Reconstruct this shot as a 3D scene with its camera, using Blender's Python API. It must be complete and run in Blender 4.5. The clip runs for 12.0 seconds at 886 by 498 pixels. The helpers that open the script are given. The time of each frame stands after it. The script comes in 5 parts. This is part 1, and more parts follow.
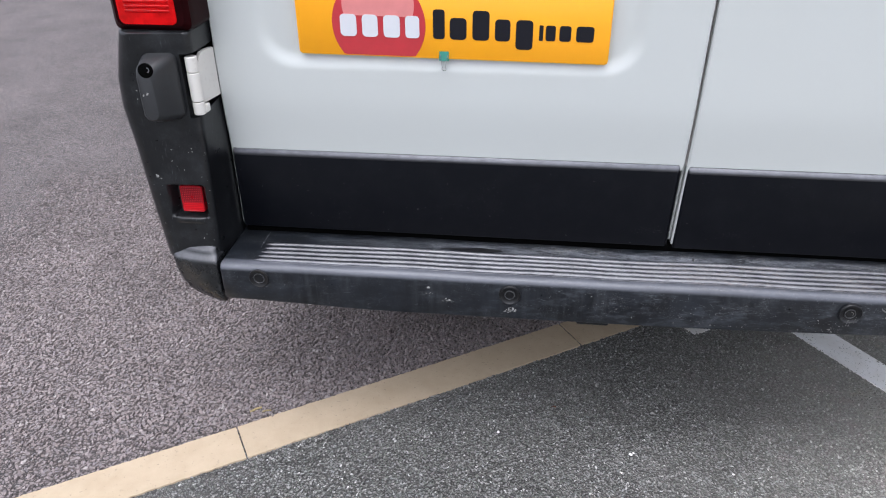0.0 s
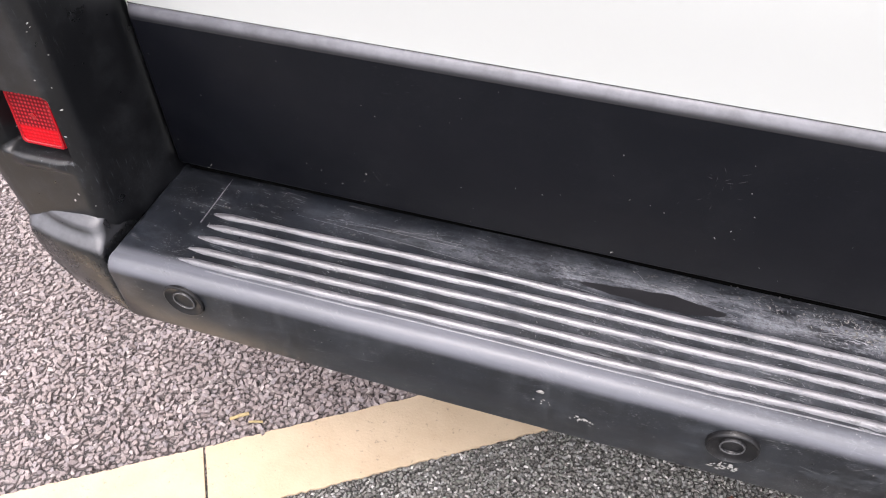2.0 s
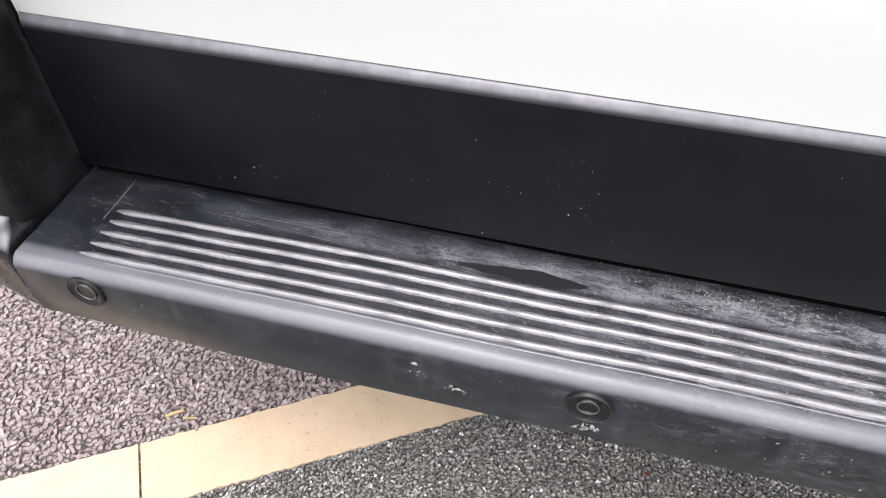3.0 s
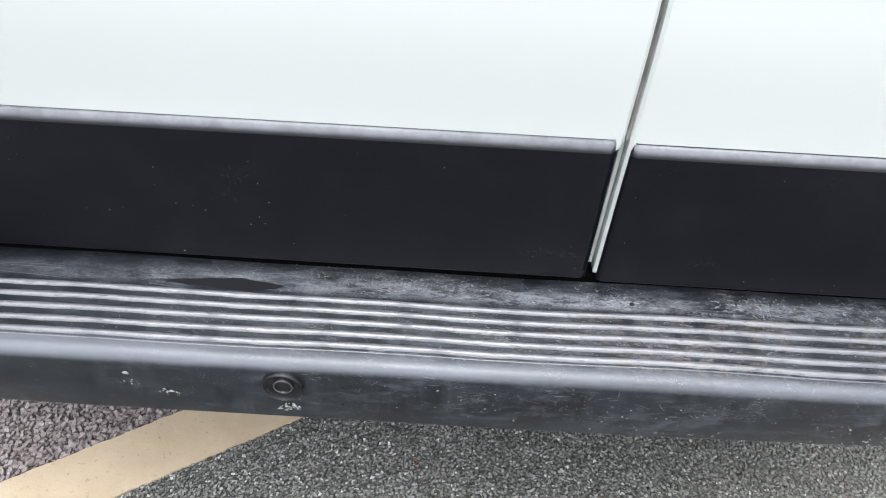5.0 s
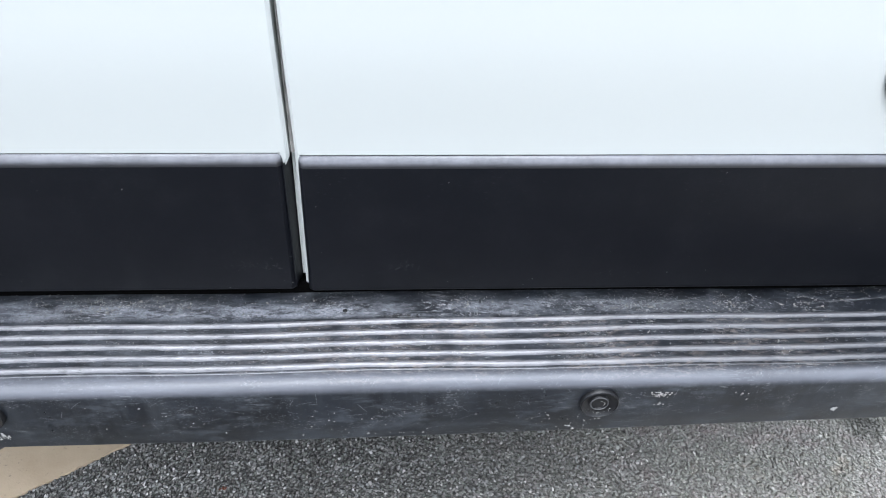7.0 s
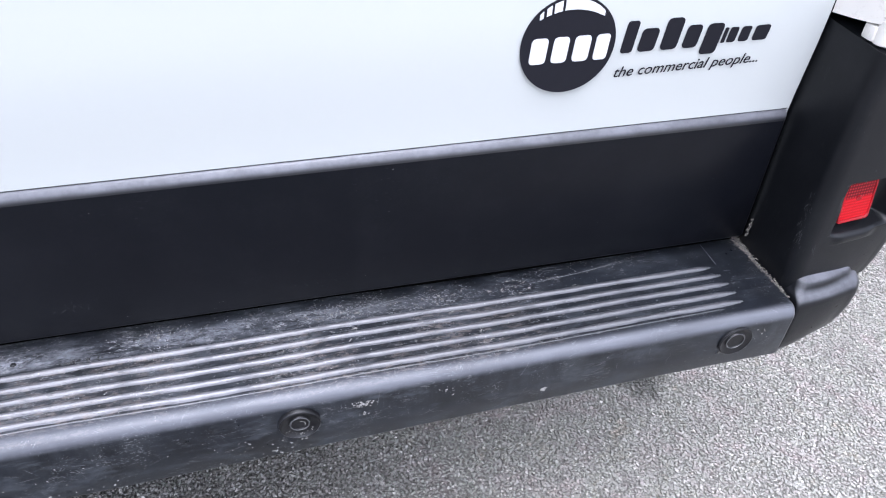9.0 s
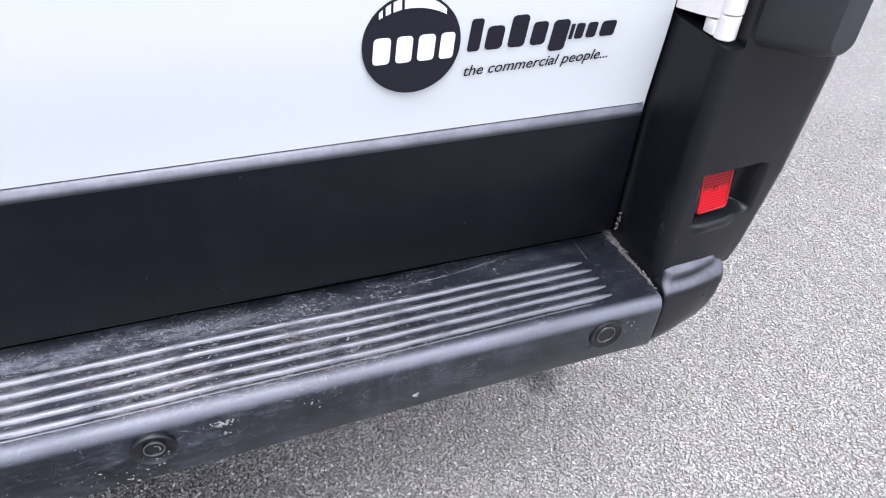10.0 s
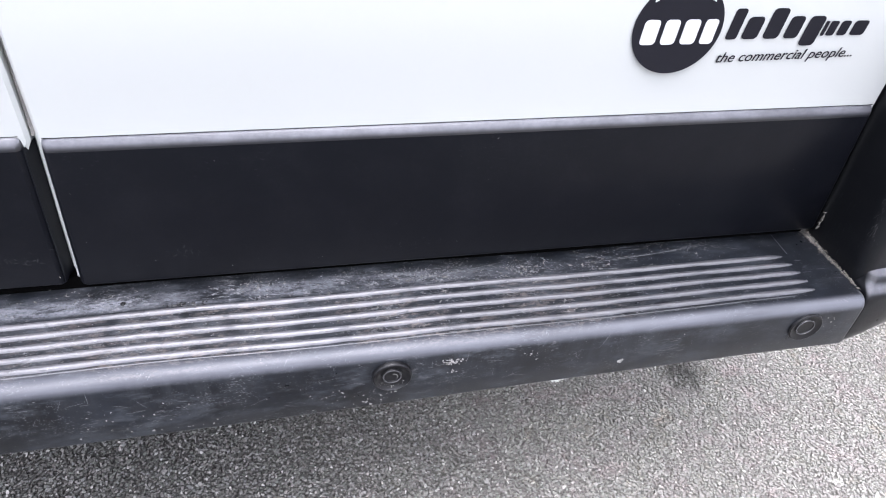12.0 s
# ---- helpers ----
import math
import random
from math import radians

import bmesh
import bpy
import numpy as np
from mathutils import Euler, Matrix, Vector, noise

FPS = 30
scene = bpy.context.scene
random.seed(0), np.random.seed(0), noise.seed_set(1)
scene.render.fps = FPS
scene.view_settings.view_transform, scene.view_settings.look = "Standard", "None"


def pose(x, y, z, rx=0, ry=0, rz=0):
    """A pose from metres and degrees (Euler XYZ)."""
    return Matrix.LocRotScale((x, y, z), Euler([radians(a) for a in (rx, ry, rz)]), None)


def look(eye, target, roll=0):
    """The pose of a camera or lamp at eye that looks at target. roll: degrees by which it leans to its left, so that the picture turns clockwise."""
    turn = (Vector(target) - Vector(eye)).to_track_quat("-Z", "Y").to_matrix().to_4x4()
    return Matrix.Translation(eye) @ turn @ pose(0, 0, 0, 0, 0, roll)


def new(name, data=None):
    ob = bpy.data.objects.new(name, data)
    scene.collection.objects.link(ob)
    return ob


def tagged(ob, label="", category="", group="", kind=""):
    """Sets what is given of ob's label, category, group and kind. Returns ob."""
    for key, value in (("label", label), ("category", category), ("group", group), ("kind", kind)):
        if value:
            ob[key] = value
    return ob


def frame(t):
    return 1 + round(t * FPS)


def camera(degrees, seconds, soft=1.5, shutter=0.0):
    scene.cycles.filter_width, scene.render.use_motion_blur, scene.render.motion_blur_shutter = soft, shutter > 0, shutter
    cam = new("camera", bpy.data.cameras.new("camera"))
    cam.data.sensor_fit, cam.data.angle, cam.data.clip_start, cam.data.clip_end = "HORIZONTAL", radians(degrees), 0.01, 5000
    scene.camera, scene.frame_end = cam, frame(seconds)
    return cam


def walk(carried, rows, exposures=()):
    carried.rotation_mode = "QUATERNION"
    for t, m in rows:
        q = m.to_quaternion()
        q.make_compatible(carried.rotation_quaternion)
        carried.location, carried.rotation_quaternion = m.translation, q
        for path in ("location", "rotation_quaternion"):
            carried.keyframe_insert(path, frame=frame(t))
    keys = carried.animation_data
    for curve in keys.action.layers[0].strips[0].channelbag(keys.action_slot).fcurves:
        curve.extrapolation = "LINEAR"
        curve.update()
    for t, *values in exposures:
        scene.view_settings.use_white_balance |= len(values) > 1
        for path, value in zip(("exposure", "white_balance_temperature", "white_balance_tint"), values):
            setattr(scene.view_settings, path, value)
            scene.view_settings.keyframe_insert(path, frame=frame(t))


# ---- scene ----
from mathutils.bvhtree import BVHTree

cam = camera(62.8, 12.0, soft=1.1)
PATH = [
    (0, (-0.289, -1.210, 1.170), (-0.492, 0.503, 0.158), -0.4),
    (0.5, (-0.353, -0.940, 1.105), (-0.637, 0.609, -0.128), -0.8),
    (1, (-0.405, -0.640, 1.002), (-0.739, 0.776, -0.371), -0.5),
    (1.5, (-0.439, -0.475, 0.952), (-0.816, 0.853, -0.496), -0.1),
    (2, (-0.427, -0.431, 0.939), (-0.835, 0.862, -0.531), -0.2),
    (2.5, (-0.390, -0.436, 0.945), (-0.794, 0.863, -0.521), -0.4),
    (3, (-0.324, -0.450, 0.953), (-0.703, 0.876, -0.495), -0.8),
    (3.2, (-0.298, -0.458, 0.956), (-0.650, 0.881, -0.487), -0.6),
    (4.8, (-0.160, -0.520, 0.987), (-0.235, 0.956, -0.360), 2.5),
    (5, (-0.145, -0.528, 0.992), (-0.177, 0.956, -0.348), 2.6),
    (5.5, (-0.119, -0.567, 1.006), (-0.090, 0.944, -0.304), 2.8),
    (6, (-0.083, -0.587, 1.016), (-0.019, 0.938, -0.276), 2.7),
    (6.5, (-0.004, -0.579, 1.013), (0.080, 0.961, -0.261), 2.4),
    (7, (0.106, -0.556, 1.002), (0.192, 0.980, -0.277), 1.6),
    (7.2, (0.147, -0.544, 0.990), (0.222, 0.997, -0.284), 1.0),
    (8.8, (0.286, -0.537, 0.996), (0.645, 0.950, -0.293), 1.8),
    (9, (0.302, -0.542, 0.997), (0.708, 0.937, -0.288), 2.2),
    (9.5, (0.342, -0.550, 1.000), (0.855, 0.900, -0.279), 3.2),
    (10, (0.370, -0.545, 0.993), (0.959, 0.877, -0.285), 4.2),
    (10.5, (0.379, -0.550, 0.984), (1.000, 0.852, -0.300), 5.0),
    (11, (0.345, -0.550, 0.980), (0.942, 0.854, -0.312), 5.7),
    (11.5, (0.292, -0.553, 0.978), (0.801, 0.881, -0.320), 5.6),
    (12, (0.209, -0.567, 0.987), (0.596, 0.916, -0.298), 5.2),
]
EXPOSURES = [(0.0, 0.95, 6000, 13), (0.5, 1.12, 6050, 15), (1.0, 1.42, 6300, 17), (1.5, 1.64, 6600, 17), (3.2, 1.70, 6600, 15), (5.0, 1.57, 6200, 8), (7.2, 1.51, 5850, 9), (9.0, 1.53, 5740, 16), (10.8, 1.54, 5900, 18), (12.0, 1.62, 6020, 17)]
walk(cam, [(t, look(eye, target, roll)) for t, eye, target, roll in PATH], EXPOSURES)

# ---- light: bright overcast sky ----
SUN_ELEVATION, SUN_ROTATION = radians(72), radians(190)
world = bpy.data.worlds.new("overcast_sky")
scene.world = world
world.use_nodes = True
wn, wl = world.node_tree.nodes, world.node_tree.links
sky = wn.new("ShaderNodeTexSky")
sky.sky_type, sky.sun_disc = "NISHITA", False
sky.sun_elevation, sky.sun_rotation = SUN_ELEVATION, SUN_ROTATION
sky.air_density, sky.dust_density, sky.ozone_density = 1.0, 4.0, 1.0
pale = wn.new("ShaderNodeHueSaturation")
pale.inputs["Saturation"].default_value = 0.25
wl.new(sky.outputs["Color"], pale.inputs["Color"])
wl.new(pale.outputs["Color"], wn["Background"].inputs["Color"])
wn["Background"].inputs["Strength"].default_value = 0.14

sun_data = bpy.data.lights.new("sun", "SUN")
sun_data.energy, sun_data.angle, sun_data.color = 0.9, radians(100), (1.0, 0.97, 0.93)
sun = new("sun", sun_data)
sun.matrix_world = look((math.sin(SUN_ROTATION) * 20, math.cos(SUN_ROTATION) * 20, 20 * math.tan(SUN_ELEVATION)), (0, 0, 0))


# ---- materials ----
def node_mat(name):
    m = bpy.data.materials.new(name)
    m.use_nodes = True
    n, l = m.node_tree.nodes, m.node_tree.links
    return m, n, l, n["Principled BSDF"]


def mapped(n, l, scale=(1, 1, 1), turn=(0, 0, 0)):
    mp = n.new("ShaderNodeMapping")
    geo = n.new("ShaderNodeNewGeometry")
    mp.inputs["Scale"].default_value = scale
    mp.inputs["Rotation"].default_value = turn
    l.new(geo.outputs["Position"], mp.inputs["Vector"])
    return mp.outputs["Vector"]


def noise_tex(n, l, vec, scale, detail=4.0, rough=0.55):
    t = n.new("ShaderNodeTexNoise")
    t.inputs["Scale"].default_value, t.inputs["Detail"].default_value, t.inputs["Roughness"].default_value = scale, detail, rough
    l.new(vec, t.inputs["Vector"])
    return t.outputs["Fac"]


def ramp(n, l, fac, stops):
    r = n.new("ShaderNodeValToRGB")
    els = r.color_ramp.elements
    while len(els) < len(stops):
        els.new(0.5)
    for e, (p, c) in zip(els, stops):
        e.position = p
        e.color = (*c, 1) if isinstance(c, tuple) else (c, c, c, 1)
    l.new(fac, r.inputs["Fac"])
    return r.outputs["Color"]


def mix(n, l, fac, a, b, mode="MIX"):
    x = n.new("ShaderNodeMix")
    x.data_type, x.blend_type = "RGBA", mode
    for sock, v in ((0, fac), (6, a), (7, b)):
        if isinstance(v, (int, float)):
            x.inputs[sock].default_value = v
        elif isinstance(v, tuple):
            x.inputs[sock].default_value = (*v, 1)
        else:
            l.new(v, x.inputs[sock])
    return x.outputs[2]


def maths(n, l, op, a, b=0.0):
    x = n.new("ShaderNodeMath")
    x.operation = op
    for i, v in enumerate((a, b)):
        if isinstance(v, (int, float)):
            x.inputs[i].default_value = v
        else:
            l.new(v, x.inputs[i])
    return x.outputs[0]


def bump(n, l, bsdf, height, strength, distance, below=None):
    b = n.new("ShaderNodeBump")
    b.inputs["Strength"].default_value, b.inputs["Distance"].default_value = strength, distance
    l.new(height, b.inputs["Height"])
    if below:
        l.new(below, b.inputs["Normal"])
    l.new(b.outputs["Normal"], bsdf.inputs["Normal"])
    return b.outputs["Normal"]


def plastic(name, base, rough, dusty, grain=0.09, dust=(0.20, 0.20, 0.205), streak=(1, 1, 1), gloss=0.5, sky_sheen=0.0, sheen_from=0.14, coat=0.0):
    """Moulded black plastic: fine grain, smudges, a broken dust film, hairline scuffs, and a sky highlight painted on
    upward faces where asked for.
    """
    m, n, l, p = node_mat(name)
    vec, st = mapped(n, l), mapped(n, l, streak)
    smudge = ramp(n, l, noise_tex(n, l, vec, 22, 9, 0.72), [(0.46, 0.0), (0.78, 1.0)])
    fine = ramp(n, l, noise_tex(n, l, vec, 260, 6, 0.7), [(0.35, 0.25), (0.70, 1.0)])
    film = maths(n, l, "MULTIPLY", maths(n, l, "MULTIPLY", smudge, fine), dusty * 0.45)
    hair = ramp(n, l, noise_tex(n, l, st, 420, 5, 0.65), [(0.60, 0.0), (0.67, 1.0)])
    where = ramp(n, l, noise_tex(n, l, vec, 14, 5, 0.6), [(0.47, 0.0), (0.66, 1.0)])
    hair = maths(n, l, "MULTIPLY", maths(n, l, "MULTIPLY", hair, where), dusty)
    both = maths(n, l, "MAXIMUM", film, hair)
    col = mix(n, l, both, base, dust)
    # sky highlight on upward faces, put into the base colour
    if sky_sheen:
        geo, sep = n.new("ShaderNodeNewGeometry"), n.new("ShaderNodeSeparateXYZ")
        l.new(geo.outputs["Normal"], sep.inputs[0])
        lie = times(n, l, span(n, l, sep.outputs[2], sheen_from, sheen_from + 0.42), ramp(n, l, noise_tex(n, l, vec, 38, 8, 0.7), [(0.34, 0.55), (0.60, 1.0)]), sky_sheen)
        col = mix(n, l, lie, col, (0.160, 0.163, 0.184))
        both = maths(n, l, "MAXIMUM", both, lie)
    l.new(col, p.inputs["Base Color"])
    r = maths(n, l, "MULTIPLY", noise_tex(n, l, vec, 60, 6), 0.16)
    r = maths(n, l, "ADD", r, rough - 0.08)
    l.new(maths(n, l, "ADD", r, maths(n, l, "MULTIPLY", both, 0.35)), p.inputs["Roughness"])
    p.inputs["Specular IOR Level"].default_value = gloss
    p.inputs["Coat Weight"].default_value, p.inputs["Coat Roughness"].default_value, p.inputs["Coat IOR"].default_value = coat, rough * 0.8, 1.7
    b1 = bump(n, l, p, noise_tex(n, l, vec, 1100, 2), grain, 0.0005)
    bump(n, l, p, noise_tex(n, l, vec, 45, 4), 0.10, 0.0012, b1)
    return m


def span(n, l, value, a, b):
    """0 below a, 1 above b, smooth between (turned round when b is less than a)."""
    k = n.new("ShaderNodeMapRange")
    k.interpolation_type = "SMOOTHSTEP"
    k.inputs["From Min"].default_value, k.inputs["From Max"].default_value = min(a, b), max(a, b)
    if b < a:
        k.inputs["To Min"].default_value, k.inputs["To Max"].default_value = 1.0, 0.0
    l.new(value, k.inputs["Value"])
    return k.outputs[0]


def stretched(n, l, turn, scale):
    """Position turned first and scaled after it, for grain that runs in one direction."""
    geo, a, b = n.new("ShaderNodeNewGeometry"), n.new("ShaderNodeMapping"), n.new("ShaderNodeMapping")
    a.inputs["Rotation"].default_value, b.inputs["Scale"].default_value = turn, scale
    l.new(geo.outputs["Position"], a.inputs["Vector"])
    l.new(a.outputs["Vector"], b.inputs["Vector"])
    return b.outputs["Vector"]


def times(n, l, *values):
    out = values[0]
    for v in values[1:]:
        out = maths(n, l, "MULTIPLY", out, v)
    return out


def step_mat(name, base, worn, marks, rough, coat, chalk=1.0, fresh=0.0):
    """Weathered step plastic: scuffs, runs down the face, chalky dust behind the ribs, soil, grit and a front-edge
    highlight painted pale.
    """
    m, n, l, p = node_mat(name)
    vec = mapped(n, l)
    geo, sep = n.new("ShaderNodeNewGeometry"), n.new("ShaderNodeSeparateXYZ")
    l.new(geo.outputs["Position"], sep.inputs[0])
    x, y, z = sep.outputs
    on_top = span(n, l, z, 0.4625, 0.4655)
    face = maths(n, l, "SUBTRACT", 1.0, on_top)
    col = mix(n, l, ramp(n, l, noise_tex(n, l, vec, 16, 9, 0.7), [(0.40, 0.0), (0.70, 1.0)]), base, worn)
    # runs down the front
    runs = ramp(n, l, noise_tex(n, l, stretched(n, l, (0, 0, 0), (60, 10, 5)), 1.0, 6, 0.65), [(0.46, 0.0), (0.66, 1.0)])
    runs = times(n, l, runs, ramp(n, l, noise_tex(n, l, vec, 7, 4), [(0.42, 0.0), (0.58, 1.0)]), face, 0.42)
    col = mix(n, l, runs, col, (0.050, 0.055, 0.061))
    dirt = runs
    # scuffs in several directions, most of them where feet and loads pass
    worn_x = times(n, l, maths(n, l, "ADD", maths(n, l, "MULTIPLY", span(n, l, x, -0.55, 0.0), 0.60), 0.40), maths(n, l, "ADD", maths(n, l, "MULTIPLY", span(n, l, x, 0.76, 0.42), 0.55), 0.45))
    for a, b, along_, across, low, share in ((0.06, 0.10, 22, 700, 0.585, 0.8), (-0.4, 0.5, 30, 800, 0.60, 1.0), (0.9, -0.7, 35, 800, 0.61, 0.9), (0.25, -0.22, 25, 1000, 0.59, 0.8)):
        hair = ramp(n, l, noise_tex(n, l, stretched(n, l, (0, a, b), (along_, across, across)), 1.0, 3, 0.55), [(low, 0.0), (low + 0.05, 1.0)])
        where = ramp(n, l, noise_tex(n, l, stretched(n, l, (a, b, a * 3), (1, 1, 1)), 23, 7, 0.7), [(0.555, 0.0), (0.60, 1.0)])
        hair = times(n, l, hair, where, share * marks, worn_x, maths(n, l, "ADD", maths(n, l, "MULTIPLY", on_top, 0.5), 0.5))
        dirt = maths(n, l, "MAXIMUM", dirt, hair)
        col = mix(n, l, hair, col, (0.26, 0.265, 0.275))
    # rubbed grey patches
    rub = ramp(n, l, noise_tex(n, l, stretched(n, l, (0, 0.05, 0.05), (20, 60, 60)), 1.0, 10, 0.75), [(0.50, 0.0), (0.68, 1.0)])
    rub = times(n, l, rub, (0.15 if fresh else 0.70) * marks, worn_x)
    col = mix(n, l, rub, col, (0.079, 0.088, 0.101))
    dirt = maths(n, l, "MAXIMUM", dirt, rub)
    # chalky dust behind the ribs and in patches between them
    band = times(n, l, span(n, l, y, -0.028, -0.019), span(n, l, y, 0.006, -0.008))
    band = maths(n, l, "MAXIMUM", band, 0.22)
    smear = ramp(n, l, noise_tex(n, l, stretched(n, l, (0, 0, 0.05), (22, 80, 80)), 1.0, 8, 0.66), [(0.36, 0.0), (0.62, 1.0)])
    fine = ramp(n, l, noise_tex(n, l, vec, 330, 5, 0.7), [(0.38, 0.45), (0.58, 1.0)])
    film = times(n, l, band, smear, fine, on_top, 1.0 * chalk, times(n, l, span(n, l, x, -0.75, -0.22), span(n, l, x, 0.62, -0.05)))
    col = mix(n, l, film, col, (0.225, 0.235, 0.262))
    dirt = maths(n, l, "MAXIMUM", dirt, film)
    # crisp flakes of dried dirt, and bare dark plastic where the dust has lifted
    flake = ramp(n, l, noise_tex(n, l, stretched(n, l, (0, 0, 0.1), (170, 300, 300)), 1.0, 8, 0.72), [(0.555, 0.0), (0.590, 1.0)])
    crust = times(n, l, flake, ramp(n, l, noise_tex(n, l, vec, 19, 6, 0.65), [(0.47, 0.0), (0.58, 1.0)]), on_top, times(n, l, span(n, l, x, -0.62, -0.25), span(n, l, x, 0.60, 0.38)), maths(n, l, "ADD", maths(n, l, "MULTIPLY", band, 0.7), 0.2), chalk * 0.75)
    bare = ramp(n, l, noise_tex(n, l, stretched(n, l, (0, 0, -0.06), (50, 170, 170)), 1.0, 9, 0.75), [(0.545, 0.0), (0.575, 1.0)])
    col = mix(n, l, times(n, l, bare, on_top, 0.75 * chalk ** 3), col, tuple(c * 1.3 for c in base))
    col = mix(n, l, crust, col, (0.30, 0.305, 0.315))
    dirt = maths(n, l, "MAXIMUM", dirt, crust)
    # brown soil
    near = times(n, l, span(n, l, maths(n, l, "ABSOLUTE", maths(n, l, "ADD", x, -0.25)), 0.42, 0.10), span(n, l, y, -0.026, -0.034))
    soil = ramp(n, l, noise_tex(n, l, stretched(n, l, (0, 0, 0), (90, 240, 240)), 1.0, 9, 0.78), [(0.51, 0.0), (0.57, 1.0)])
    soil = times(n, l, soil, near, on_top, ramp(n, l, noise_tex(n, l, vec, 11, 5, 0.6), [(0.42, 0.0), (0.55, 1.0)]), 0.55)
    col = mix(n, l, soil, col, (0.225, 0.190, 0.172))
    dirt = maths(n, l, "MAXIMUM", dirt, soil)
    if fresh:
        ends = maths(n, l, "MAXIMUM", span(n, l, x, 0.12, 0.60), times(n, l, span(n, l, x, -0.58, -0.76), 0.45))
        col = mix(n, l, times(n, l, ends, fresh), col, (0.030, 0.031, 0.035))
        nick = ramp(n, l, noise_tex(n, l, stretched(n, l, (0, 0, 0.04), (95, 520, 520)), 1.0, 6, 0.7), [(0.545, 0.0), (0.585, 1.0)])
        nick = times(n, l, nick, ramp(n, l, noise_tex(n, l, vec, 13, 5, 0.6), [(0.36, 0.25), (0.60, 1.0)]), 0.75)
        col = mix(n, l, nick, col, (0.022, 0.023, 0.026))
    # grit
    v = n.new("ShaderNodeTexVoronoi")
    v.inputs["Scale"].default_value = 420
    l.new(vec, v.inputs["Vector"])
    vs = n.new("ShaderNodeSeparateColor")
    l.new(v.outputs["Color"], vs.inputs[0])
    grit = times(n, l, span(n, l, v.outputs["Distance"], 0.30, 0.18), span(n, l, vs.outputs[0], 0.88, 0.89), ramp(n, l, noise_tex(n, l, vec, 23, 5, 0.7), [(0.50, 0.0), (0.56, 1.0)]), 0.8 * marks, maths(n, l, "ADD", maths(n, l, "MULTIPLY", on_top, 0.85), 0.15), worn_x)
    col = mix(n, l, grit, col, (0.36, 0.35, 0.33))
    dirt = maths(n, l, "MAXIMUM", dirt, grit)
    # sky highlight along the rounded front edge, painted into the colour
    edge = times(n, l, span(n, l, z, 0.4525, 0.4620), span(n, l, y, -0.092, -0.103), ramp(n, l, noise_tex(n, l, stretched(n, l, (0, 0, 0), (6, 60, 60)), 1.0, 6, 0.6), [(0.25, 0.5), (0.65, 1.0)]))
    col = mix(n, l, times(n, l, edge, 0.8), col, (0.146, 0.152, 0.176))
    l.new(col, p.inputs["Base Color"])
    r = maths(n, l, "ADD", maths(n, l, "MULTIPLY", noise_tex(n, l, vec, 60, 6), 0.14), rough - 0.07)
    r = maths(n, l, "ADD", r, maths(n, l, "MULTIPLY", dirt, 0.35))
    l.new(r, p.inputs["Roughness"])
    p.inputs["Specular IOR Level"].default_value = 0.5 + coat
    p.inputs["Coat Weight"].default_value, p.inputs["Coat IOR"].default_value = coat, 1.7
    l.new(r, p.inputs["Coat Roughness"])
    b1 = bump(n, l, p, noise_tex(n, l, vec, 1100, 2), 0.07, 0.0005)
    b2 = bump(n, l, p, noise_tex(n, l, vec, 45, 4), 0.10, 0.0012, b1)
    bump(n, l, p, dirt, 0.10, 0.0005, b2)
    return m


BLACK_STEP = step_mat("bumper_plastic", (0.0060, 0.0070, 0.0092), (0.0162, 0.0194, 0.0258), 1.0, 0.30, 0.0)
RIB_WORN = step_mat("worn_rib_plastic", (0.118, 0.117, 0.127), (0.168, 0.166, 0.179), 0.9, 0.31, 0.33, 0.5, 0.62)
# the next three have a pale sky highlight painted on their upward faces
TRIM_EDGE = plastic("trim_edge_plastic", (0.0045, 0.0050, 0.0075), 0.34, 0.10, gloss=0.7, sky_sheen=0.92, sheen_from=0.02, coat=0.3)
BLACK_END = plastic("bumper_end_plastic", (0.0060, 0.0064, 0.0074), 0.27, 0.40, dust=(0.14, 0.155, 0.158), streak=(1, 1, 0.10), gloss=0.6, sky_sheen=0.45, sheen_from=0.34, coat=0.12)
CLEAN_END = plastic("clean_bumper_end_plastic", (0.0052, 0.0056, 0.0068), 0.30, 0.15, dust=(0.10, 0.105, 0.115), streak=(1, 1, 0.10), gloss=0.38, sky_sheen=0.72, sheen_from=0.42)
BLACK_CORNER = plastic("corner_plastic", (0.0050, 0.0055, 0.0068), 0.33, 0.20, dust=(0.09, 0.095, 0.105), streak=(1, 1, 0.15), gloss=0.30)
BLACK_CORNER_DUSTY = plastic("dusty_corner_plastic", (0.0062, 0.0067, 0.0078), 0.30, 0.85, dust=(0.095, 0.102, 0.112), streak=(1, 1, 0.12), gloss=0.52)
BLACK_CAP = plastic("cap_plastic", (0.020, 0.021, 0.023), 0.48, 0.14)
RING_GREY = plastic("worn_ring_plastic", (0.075, 0.076, 0.080), 0.35, 0.5, gloss=0.8)
SENSOR_BLACK = plastic("sensor_plastic", (0.006, 0.006, 0.007), 0.32, 0.25, gloss=0.4)
BLACK_TRIM = plastic("trim_plastic", (0.0038, 0.0044, 0.0068), 0.33, 0.14, grain=0.10, dust=(0.12, 0.12, 0.135), streak=(0.4, 1, 1), gloss=0.22)


